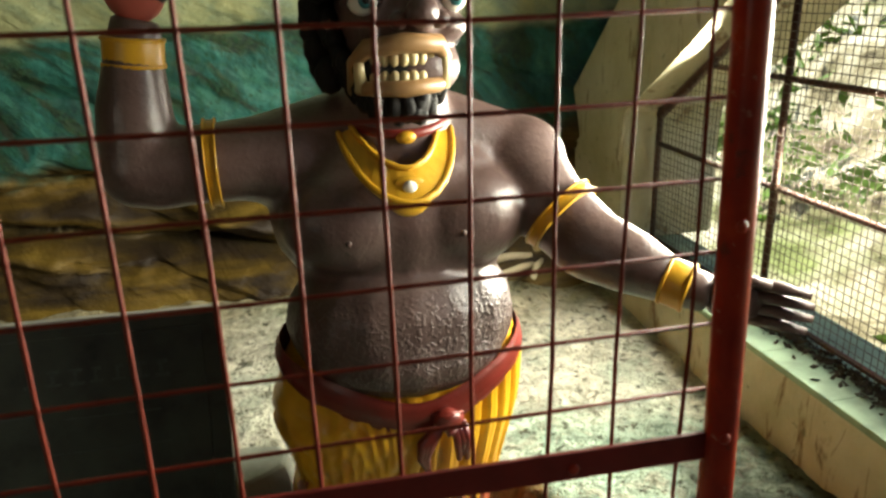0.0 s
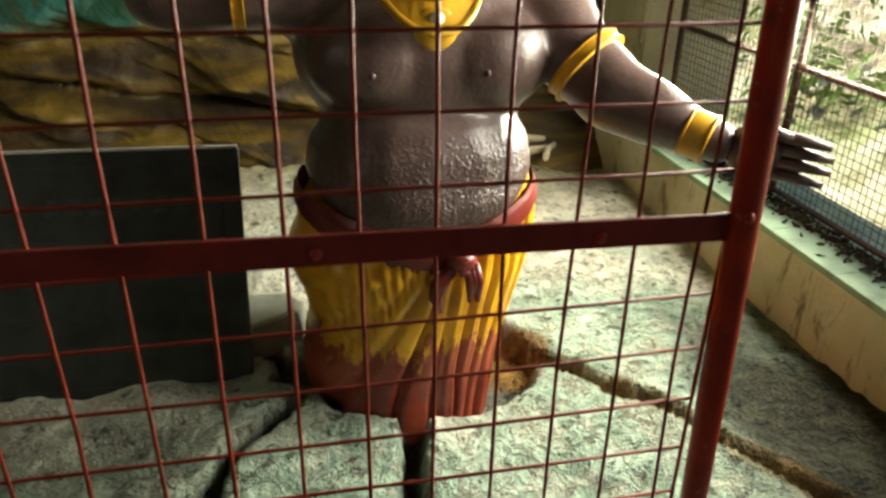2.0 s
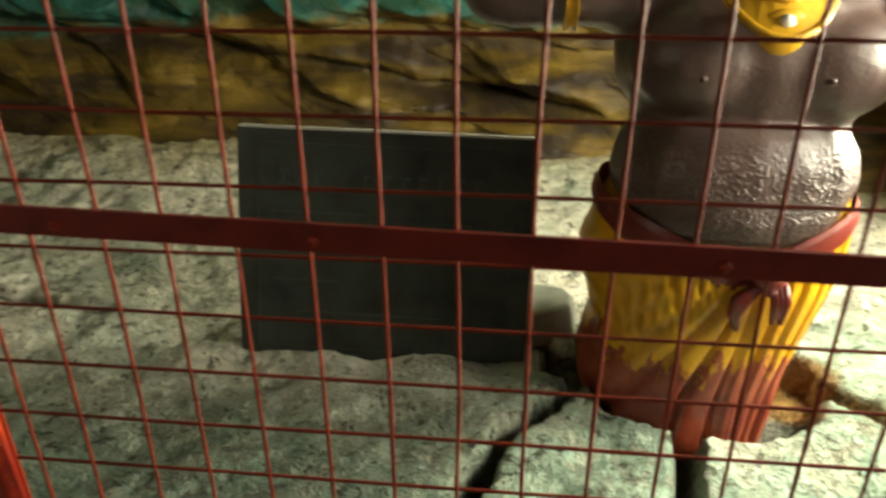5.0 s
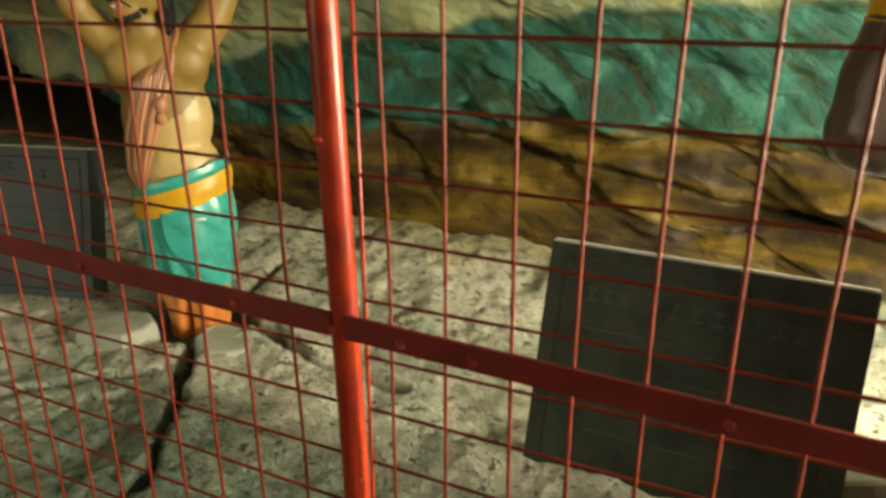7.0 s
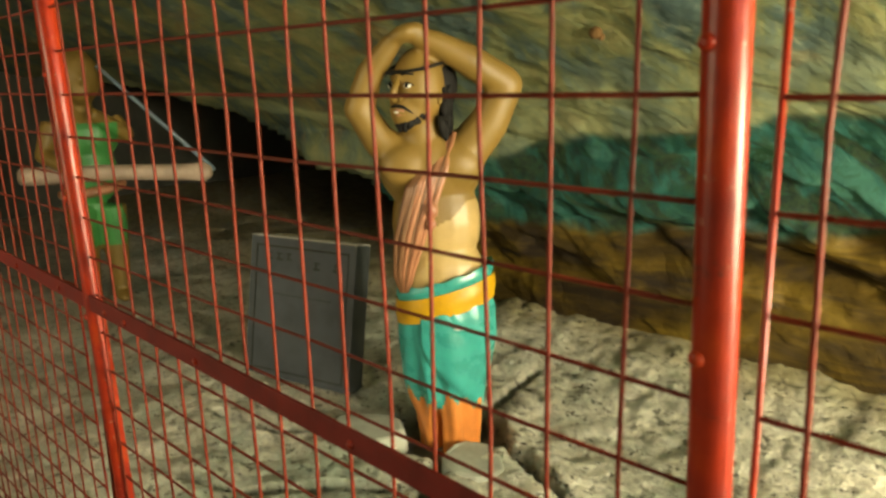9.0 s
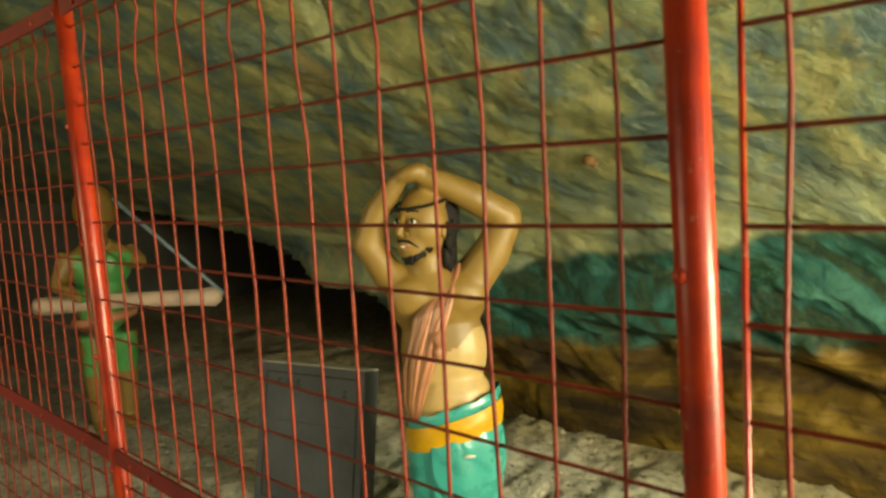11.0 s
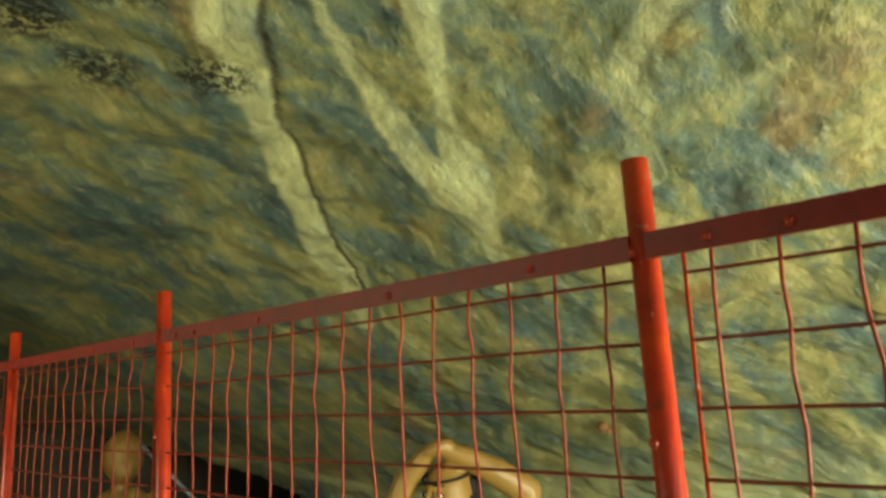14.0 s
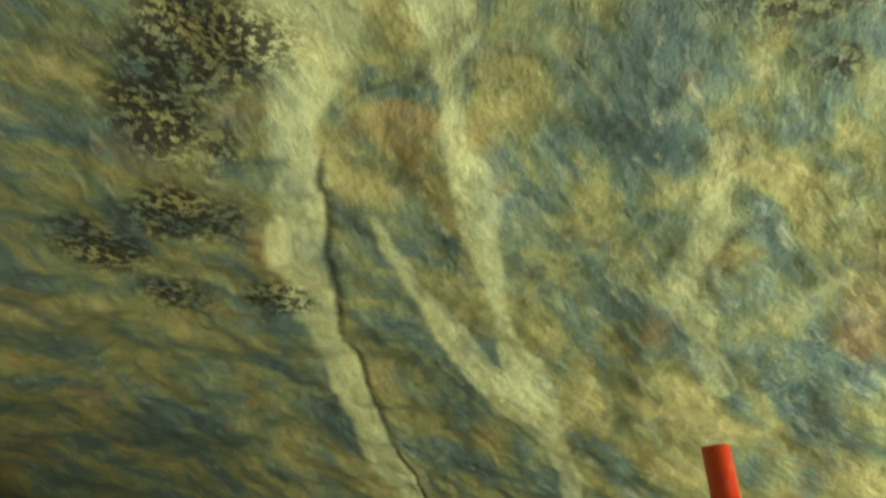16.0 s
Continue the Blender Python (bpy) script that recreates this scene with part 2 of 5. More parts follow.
M_SKIRT = skirt_paint()
M_BELT = simple("red_sash_paint", (0.15, 0.016, 0.010), 0.35, 0.5, 0.35, 10)
M_TEETH = simple("ivory_teeth_paint", (0.50, 0.41, 0.21), 0.35)
M_LIP = simple("tan_lip_paint", (0.30, 0.17, 0.07), 0.4)
M_WHITE = simple("white_eye_paint", (0.7, 0.68, 0.6), 0.3)
M_IRIS = simple("blue_green_iris_paint", (0.03, 0.16, 0.17), 0.3)
M_MSKIN = simple("ochre_skin_paint", (0.215, 0.128, 0.030), 0.48, 0.5, 0.25, 5, 0, 0.2, 40)
M_SASH = simple("brown_sash_paint", (0.16, 0.07, 0.03), 0.45)
M_MPALE = simple("pale_skin_paint", (0.44, 0.30, 0.12), 0.42, 0.5, 0.2, 5)
M_TEAL = simple("turquoise_cloth_paint", (0.025, 0.30, 0.26), 0.28, 0.55, 0.35, 7)
M_PINK = simple("pink_brown_sash_paint", (0.40, 0.17, 0.09), 0.4, 0.5, 0.35, 12)
M_ORANGE = simple("orange_hem_paint", (0.60, 0.20, 0.05), 0.4)
M_GREEN = simple("green_cloth_paint", (0.05, 0.26, 0.07), 0.4)
M_BOARD = simple("black_board_paint", (0.022, 0.026, 0.019), 0.5, 0.34, 0.85, 8, 0, 0.2, 90)
M_BOARD_BACK = simple("grey_board_paint", (0.062, 0.072, 0.080), 0.6, 0.4, 0.4, 5)
M_CHALK = simple("chalk_grey_lettering", (0.048, 0.054, 0.048), 0.8, 0.2, 0.4, 40)
M_EDGE = simple("pale_cement_edge", (0.45, 0.43, 0.38), 0.8)


def plaster_paint():
    m, nt, b = material("stained_cream_plaster", 0.75, 0, 0.3)
    v = coords(nt)
    big = tex_noise(nt, 3, 5, 0.6, v)
    drip = tex_noise(nt, 9, 5, 0.65, coords(nt, (1, 1.6, 0.35)), 0.6)
    fine = tex_noise(nt, 40, 4, 0.7, v)
    c = ramp(nt, big, [(0.3, (0.40, 0.36, 0.22)), (0.55, (0.54, 0.50, 0.35)), (0.75, (0.62, 0.58, 0.44))])
    c = mix(nt, ramp(nt, drip, [(0.58, (0, 0, 0)), (0.68, (0.85, 0.85, 0.85))]), c, (0.16, 0.09, 0.035))
    c = mix(nt, ramp(nt, tex_noise(nt, 17, 5, 0.7, v), [(0.62, (0, 0, 0)), (0.70, (0.7, 0.7, 0.7))]), c, (0.12, 0.13, 0.07))
    nt.links.new(c, b.inputs["Base Color"])
    bump(nt, b, calc(nt, "ADD", big, fine), 0.35, 0.01)
    return m


M_PLASTER = plaster_paint()
M_SILL = simple("mossy_green_sill", (0.27, 0.37, 0.25), 0.7, 0.3, 0.4, 7)
M_IRON = simple("rusty_brown_iron", (0.09, 0.035, 0.022), 0.6, 0.4, 0.5, 12)
M_GALV = simple("dusty_galvanised_wire", (0.14, 0.11, 0.075), 0.55, 0.4, 0.4, 18)
M_DIRT = simple("dirt_litter", (0.05, 0.04, 0.022), 0.9, 0.2, 0.5, 25, 0, 0.8, 60)
M_LEAF = simple("sunlit_leaf", (0.12, 0.22, 0.03), 0.5, 0.4, 0.5, 3)


def bank_earth():
    m, nt, b = material("pale_earth_bank", 0.9, 0, 0.2)
    v = coords(nt)
    n = tex_noise(nt, 1.7, 7, 0.7, v, 0.8)
    g = tex_noise(nt, 0.8, 4, 0.6, v)
    c = ramp(nt, n, [(0.36, (0.10, 0.085, 0.05)), (0.44, (0.36, 0.32, 0.19)), (0.53, (0.66, 0.62, 0.44)), (0.65, (0.80, 0.77, 0.62))])
    c = mix(nt, ramp(nt, g, [(0.48, (0, 0, 0)), (0.6, (0.8, 0.8, 0.8))]), c, ramp(nt, n, [(0.4, (0.05, 0.09, 0.015)), (0.6, (0.24, 0.32, 0.06))]))
    nt.links.new(c, b.inputs["Base Color"])
    bump(nt, b, n, 0.9, 0.15)
    return m


M_BANK = bank_earth()
M_LOG = simple("pale_pink_wood_paint", (0.46, 0.34, 0.26), 0.5)
M_SPEAR = simple("blue_grey_metal_paint", (0.16, 0.22, 0.27), 0.4)
M_FLOOR = simple("passage_cement", (0.13, 0.12, 0.095), 0.8, 0.3, 0.4, 3)
M_CAVE = simple("dim_cave_stone", (0.05, 0.05, 0.04), 0.9, 0.2, 0.5, 2)
M_PWALL = simple("passage_plaster", (0.2, 0.18, 0.14), 0.8, 0.3, 0.3, 2)

# ---- mesh helpers ----


def finish(name, bm, mats, smooth=True):
    me = bpy.data.meshes.new(name)
    bm.to_mesh(me)
    bm.free()
    for m in mats if isinstance(mats, (list, tuple)) else [mats]:
        me.materials.append(m)
    if smooth:
        me.polygons.foreach_set("use_smooth", [True] * len(me.polygons))
    return me


def part(name, bm, mats, parent, label="", smooth=False):
    ob = new(name, finish(name, bm, mats, smooth))
    ob.parent = parent
    if label:
        ob["label"] = label
    return ob


def thing(name, bm, mats, label, category, group="", kind="", smooth=False):
    return tagged(new(name, finish(name, bm, mats, smooth)), label, category, group, kind)


def holder(name, at, label, category, group="", kind="", rz=0.0):
    ob = tagged(new(name), label, category, group, kind)
    ob.matrix_basis = pose(*at, 0, 0, rz)
    return ob


def add_box(bm, x0, x1, y0, y1, z0, z1, bev=0.0, mat=0):
    r = bmesh.ops.create_cube(bm, size=1.0, matrix=Matrix.LocRotScale(((x0 + x1) / 2, (y0 + y1) / 2, (z0 + z1) / 2), None, (x1 - x0, y1 - y0, z1 - z0)))
    fs = {f for v in r["verts"] for f in v.link_faces}
    if bev:
        es = list({e for v in r["verts"] for e in v.link_edges})
        out = bmesh.ops.bevel(bm, geom=es, offset=bev, segments=2, profile=0.7, affect="EDGES")
        fs = {f for f in fs if f.is_valid} | set(out["faces"])
    for f in fs:
        f.material_index = mat
    return fs


def add_tube(bm, pts, radii, seg=8, mat=0, squash=1.0, cap=True):
    """A tapered tube along points."""
    pts = [Vector(p) for p in pts]
    if isinstance(radii, (int, float)):
        radii = [radii] * len(pts)
    rings = []
    up = None
    for i, p in enumerate(pts):
        d = (pts[min(i + 1, len(pts) - 1)] - pts[max(i - 1, 0)]).normalized()
        if up is None:
            up = d.cross(Vector((0, 1, 0)) if abs(d.y) < 0.9 else Vector((1, 0, 0))).normalized()
        a = (up - d * up.dot(d)).normalized()
        up = a
        c = d.cross(a)
        rings.append([bm.verts.new(p + radii[i] * (math.cos(2 * math.pi * k / seg) * a + squash * math.sin(2 * math.pi * k / seg) * c)) for k in range(seg)])
    for r0, r1 in zip(rings, rings[1:]):
        for k in range(seg):
            f = bm.faces.new((r0[k], r0[(k + 1) % seg], r1[(k + 1) % seg], r1[k]))
            f.material_index = mat
            f.smooth = True
    if cap:
        for r in (rings[0][::-1], rings[-1]):
            bm.faces.new(r).material_index = mat
    return rings


def add_ball(bm, at, size, mat=0, seg=16, turn=(0, 0, 0)):
    m = pose(*at, *turn) @ Matrix.Diagonal((*size, 1))
    rows = max(5, seg * 2 // 3)
    rings = []
    for i in range(1, rows):
        b = math.pi * i / rows
        rings.append([bm.verts.new(m @ Vector((math.sin(b) * math.cos(2 * math.pi * k / seg), math.sin(b) * math.sin(2 * math.pi * k / seg), math.cos(b)))) for k in range(seg)])
    top, end = bm.verts.new(m @ Vector((0, 0, 1))), bm.verts.new(m @ Vector((0, 0, -1)))
    made = []
    for k in range(seg):
        n = (k + 1) % seg
        made.append(bm.faces.new((top, rings[0][k], rings[0][n])))
        made.append(bm.faces.new((end, rings[-1][n], rings[-1][k])))
        for a, b in zip(rings, rings[1:]):
            made.append(bm.faces.new((a[k], b[k], b[n], a[n])))
    for f in made:
        f.material_index, f.smooth = mat, True


def blended(build, voxel, rounds):
    """Melts the overlapping forms that build(bm) makes into one skin; returns it as a bmesh."""
    bm = bmesh.new()
    build(bm)
    me = bpy.data.meshes.new("melt")
    bm.to_mesh(me)
    bm.free()
    ob = new("melt", me)
    r = ob.modifiers.new("r", "REMESH")
    r.mode, r.voxel_size = "VOXEL", voxel
    sm = ob.modifiers.new("s", "SMOOTH")
    sm.iterations, sm.factor = rounds, 0.5
    done = bpy.data.meshes.new_from_object(ob.evaluated_get(bpy.context.evaluated_depsgraph_get()))
    out = bmesh.new()
    out.from_mesh(done)
    bpy.data.objects.remove(ob)
    bpy.data.meshes.remove(me)
    bpy.data.meshes.remove(done)
    for f in out.faces:
        f.smooth = True
    return out


def smoothstep(a, b, x):
    t = min(1.0, max(0.0, (x - a) / (b - a)))
    return t * t * (3 - 2 * t)


def line_distance(pts, line):
    """Distances from an array of points to a polyline, and how far along it each one lies, in 0..1."""
    pts = np.asarray(pts, float)
    best, where = np.full(len(pts), 1e9), np.zeros(len(pts))
    n = len(line) - 1
    for i in range(n):
        a, b = np.array(line[i], float), np.array(line[i + 1], float)
        k = np.clip((pts - a) @ (b - a) / ((b - a) @ (b - a)), 0, 1)
        d = np.linalg.norm(pts - a - k[:, None] * (b - a), axis=1)
        near = d < best
        best, where = np.where(near, d, best), np.where(near, (i + k) / n, where)
    return best, where


def ease(a, b, x):
    t = np.clip((x - a) / (b - a), 0, 1)
    return t * t * (3 - 2 * t)


def fbm(x, y, z, octaves=4):
    return noise.fractal(Vector((x, y, z)), 1.0, 2.0, octaves)


# ---- ground of the enclosure ----
CRACKS = [
    ((0.84, 1.00), (0.80, 0.95), (0.72, 0.85), (0.64, 0.76), (0.60, 0.66), (0.555, 0.56), (0.50, 0.30), (0.46, 0.06)),
    ((1.07, 0.90), (1.068, 0.81), (1.04, 0.66), (1.026, 0.49), (1.02, 0.20), (1.0, 0.05)),
    ((1.386, 1.195), (1.446, 1.10), (1.528, 0.986), (1.62, 0.86), (1.734, 0.693), (1.888, 0.457), (2.0, 0.3)),
    ((0.80, 1.05), (0.70, 1.22), (0.55, 1.36), (0.30, 1.45)),
    ((-1.52, 1.30), (-1.44, 1.12), (-1.363, 1.017), (-1.20, 0.80), (-1.037, 0.567), (-1.0, 0.40)),
    ((-1.62, 1.50), (-1.608, 1.61), (-1.66, 1.82), (-1.679, 2.026)),
    ((-1.50, 1.42), (-1.30, 1.38), (-1.10, 1.31), (-0.952, 1.258), (-0.60, 1.22)),
    ((-1.70, 1.35), (-1.85, 1.15), (-2.10, 0.95), (-2.40, 0.85)),
    ((-1.36, 1.02), (-1.62, 0.86), (-1.836, 0.645), (-2.2, 0.5)),
]


def ground_height(x, y):
    z = 0.035 * fbm(x * 1.3, y * 1.3, 3.1, 3) + 0.02 * fbm(x * 6, y * 6, 1.7, 4) + 0.006 * fbm(x * 22, y * 22, 4.7, 3)
    z += 0.10 * smoothstep(1.7, 2.7, y) * smoothstep(2.2, 1.6, x)
    return z


def build_ground():
    x0, x1, y0, y1 = -8.0, 2.34, -0.02, 3.3
    xs = list(np.concatenate([np.arange(x0, -2.6, 0.05), np.arange(-2.6, x1, 0.0155)])) + [x1]
    ys = list(np.concatenate([np.arange(y0, 2.5, 0.0155), np.arange(2.5, y1, 0.05), np.arange(y1, 7.0, 0.3)]))
    flat = np.array([(x, y) for y in ys for x in xs])
    z = np.array([ground_height(x, y) for x, y in flat])
    wob = np.array([0.02 * noise.noise(Vector((x * 9, y * 9, 0.3))) + 0.008 * noise.noise(Vector((x * 30, y * 30, 0.3))) for x, y in flat])
    rough = np.array([fbm(x * 2, y * 2, 5) for x, y in flat])
    k = np.zeros(len(flat))
    for n, c in enumerate(CRACKS):
        d, along = line_distance(flat, c)
        w = (0.021, 0.027, 0.019, 0.019, 0.024, 0.024, 0.025, 0.020, 0.016)[n] * ((1.15 - 0.3 * along) if n < 2 else (1.25 - 0.8 * along))
        k = np.maximum(k, ease(w + 0.012, w * 0.5, d + wob))
        z += (0.030 - 0.010 * (n % 3)) * ease(0.22, 0.03, d)
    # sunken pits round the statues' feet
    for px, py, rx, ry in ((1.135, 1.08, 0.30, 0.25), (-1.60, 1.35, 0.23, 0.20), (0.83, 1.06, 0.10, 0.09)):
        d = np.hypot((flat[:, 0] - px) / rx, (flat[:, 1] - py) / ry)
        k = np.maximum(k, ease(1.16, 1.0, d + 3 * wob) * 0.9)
    z -= 0.10 * k
    verts = [(x, y, h) for (x, y), h in zip(flat, z)]
    # shade down in the cracks and pits, put into the ground's colour
    crack_shade = 0.92 * k
    # dirt beside the low wall, with the wall's shade put into its colour
    dirt_shade = 0.92 * ease(1.66, 1.95, flat[:, 0] + 0.14 * rough) * ease(1.5, 0.8, flat[:, 1] + 0.2 * rough) + 0.3 * ease(-2.4, -3.6, flat[:, 0]) + 0.5 * ease(0.8, 1.1, rough)
    # the board's cast shadow put into the colour, together with brownish dirt
    dirt_shade += 0.45 * ease(0.85, 0.35, flat[:, 0] + 0.2 * rough) * ease(1.04, 0.86, flat[:, 1] + 0.12 * rough) * ease(-2.1, -1.5, flat[:, 0] - 0.5 * flat[:, 1])
    dirt_shade = np.clip(dirt_shade, 0, 1)
    moss = 0.85 * ease(1.1, 0.65, flat[:, 1] + 0.22 * rough - 0.5 * ease(1.2, 1.5, flat[:, 0])) * ease(-2.3, -1.3, flat[:, 0])
    soil = 0.9 * ease(1.1, 0.75, np.hypot((flat[:, 0] - 1.41) / 0.13, (flat[:, 1] - 1.10) / 0.09) + 2.5 * wob)
    soil = np.maximum(soil, 0.7 * ease(0.05, 0.02, line_distance(flat, CRACKS[2])[0] + wob))
    och = 0.75 * ease(1.95, 2.6, flat[:, 1] + 0.2 * rough)
    nx, ny = len(xs), len(ys)
    faces = [(j * nx + i, j * nx + i + 1, (j + 1) * nx + i + 1, (j + 1) * nx + i) for j in range(ny - 1) for i in range(nx - 1)]
    me = bpy.data.meshes.new("ground")
    me.from_pydata(verts, [], faces)
    for name, vals in (("crack_shade", crack_shade), ("dirt_shade", dirt_shade), ("ochre", och), ("moss", moss), ("soil", soil)):
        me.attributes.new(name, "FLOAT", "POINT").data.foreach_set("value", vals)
    me.polygons.foreach_set("use_smooth", [True] * len(me.polygons))
    me.materials.append(M_GROUND)
    return tagged(new("ground", me), "cracked grey-green cement ground of the grotto", "ground", kind="structure")


build_ground()

# ---- painted rock vault ----
PROFILE = [(-2.7, 3.05), (-1.2, 3.0), (0.2, 2.86), (0.9, 2.64), (1.4, 2.32), (2.2, 1.66), (2.70, 1.15), (2.84, 0.92), (2.76, 0.68), (2.86, 0.585), (2.80, 0.42), (2.76, 0.29), (2.60, 0.12), (2.40, -0.06)]
STREAKS = [
    (((-0.60, -0.22, 2.91), (-0.94, -0.03, 2.87), (-1.15, 0.11, 2.83), (-1.46, 0.26, 2.77), (-1.74, 0.52, 2.69), (-2.08, 0.90, 2.55), (-2.29, 1.24, 2.33), (-2.50, 1.65, 2.05)), 0.085, 0.95),
    (((-0.43, 0.0, 2.91), (-0.69, 0.24, 2.85), (-0.82, 0.40, 2.79), (-0.98, 0.58, 2.72), (-1.16, 0.85, 2.63), (-1.29, 1.08, 2.51), (-1.45, 1.38, 2.27)), 0.055, 0.95),
    (((-1.16, 0.35, 2.79), (-1.29, 0.56, 2.74), (-1.39, 0.81, 2.63), (-1.47, 1.05, 2.50), (-1.45, 1.23, 2.37), (-1.45, 1.38, 2.27), (-1.47, 1.52, 2.15), (-1.56, 1.61, 2.08)), 0.045, 1.0),
    (((-0.25, 0.73, 2.74), (-0.39, 0.90, 2.66), (-0.56, 1.04, 2.57), (-0.66, 1.18, 2.46), (-0.73, 1.39, 2.32)), 0.035, 0.42),
    (((-2.24, 1.27, 2.31), (-2.36, 1.66, 2.04), (-2.30, 1.93, 1.82)), 0.04, 0.6),
    (((-3.9, 2.70, 0.88), (-4.5, 2.70, 1.00), (-5.35, 2.65, 1.17), (-7.0, 2.55, 1.55)), 0.055, 0.8),
    (((-0.20, 1.27, 2.44), (-0.32, 1.27, 2.44)), 0.07, 0.25),
    (((-0.06, 1.01, 2.62), (-0.12, 1.02, 2.60)), 0.06, 0.2),
]
ROCK_CRACKS = [
    ((-0.95, 0.05, 2.86), (-1.13, 0.14, 2.83), (-1.38, 0.33, 2.76), (-1.83, 0.70, 2.64), (-2.01, 0.94, 2.54), (-2.23, 1.26, 2.32), (-2.37, 1.54, 2.14)),
    ((-0.60, 1.12, 2.52), (-0.48, 1.03, 2.58), (-0.34, 0.98, 2.62), (-0.28, 1.01, 2.62)),
    ((0.10, 0.90, 2.70), (0.03, 0.96, 2.64), (-0.04, 1.09, 2.56), (-0.10, 1.13, 2.53)),
    ((-1.45, 2.40, 1.45), (-1.05, 2.62, 1.26), (-0.65, 2.73, 1.13), (-0.33, 2.85, 0.98), (-0.14, 2.90, 0.86)),
    ((-0.88, 0.03, 2.87), (-0.79, 0.05, 2.89), (-0.70, 0.09, 2.89)),
]
MOULD = [((-1.15, -0.12, 2.87), 0.16), ((-2.0, 0.1, 2.80), 0.2), ((-1.75, 0.35, 2.74), 0.18), ((0.15, 0.45, 2.84), 0.24), ((0.28, 0.58, 2.82), 0.22), ((-0.90, -0.32, 2.89), 0.24), ((-1.17, -0.28, 2.87), 0.22), ((-1.88, -0.18, 2.82), 0.22), ((-1.5, -0.1, 2.84), 0.25), ((0.07, 0.71, 2.77), 0.12)]
TEAL_TOP = ((-8.0, 0.3), (-4.6, 0.5), (-3.7, 0.62), (-3.0, 0.75), (-2.5, 0.88), (-1.84, 0.94), (-1.5, 1.01), (-0.8, 1.12), (0.0, 1.19), (1.0, 1.19), (2.6, 1.21))


def rock_point(x, s):
    """s runs along the vault's section, 0 over the passage to 1 at the foot of the back wall."""
    k = s * (len(PROFILE) - 1)
    i = min(int(k), len(PROFILE) - 2)
    f = k - i
    f = f * f * (3 - 2 * f) * 0.35 + f * 0.65
    y, z = (PROFILE[i][j] * (1 - f) + PROFILE[i + 1][j] * f for j in (0, 1))
    # the low mouth of a side cave, whose lip climbs away from the main wall
    lip = float(np.interp(-x, (3.0, 3.4, 4.6, 5.6, 7.0, 8.0), (0.28, 0.42, 0.74, 1.08, 1.5, 1.75)))
    if s > 0.3 and z < lip and x < -2.95:
        w = smoothstep(-2.95, -3.25, x)
        t = min(1.0, (lip - z) / (lip + 0.06))
        y += w * 3.4 * t ** 0.8
        z += w * (lip + 0.12 * math.sin(math.pi * min(1.0, t / 0.9)) - (lip + 0.1) * smoothstep(0.9, 1.0, t) - z)
    z += 0.08 * (x + 1.0) * smoothstep(1.0, 0.4, s) * smoothstep(2.9, 1.5, y)
    low = smoothstep(0.48, 0.6, s)
    q = Vector((x * 0.9, y * 0.9, z * 0.9))
    n1 = noise.fractal(q, 1.0, 2.0, 3)
    n2 = noise.fractal(Vector((x * 3.0 + 0.8 * z, y * 5, z * 5)), 1.0, 2.0, 4)
    d = 0.05 * n1 + 0.024 * n2 + 0.006 * noise.fractal(Vector((x * 9, y * 15, z * 15)), 1.0, 2.0, 3) + low * 0.11 * noise.fractal(Vector((1.1 * x, 1.6 * y, 3.4 * (z + 0.40 * x))), 1.0, 2.0, 4)
    crease = abs(noise.noise(Vector((1.7 * x + 0.9 * z, 2.0 * y, 4.2 * z + 1.1 * x)))) + 0.5 * abs(noise.noise(Vector((4.1 * x, 3 * y, 7.0 * z))))
    d += low * 0.075 * (crease - 0.35)
    return Vector((x, y - d * (0.4 + 0.6 * s), z - d * (1.0 - 0.5 * s)))


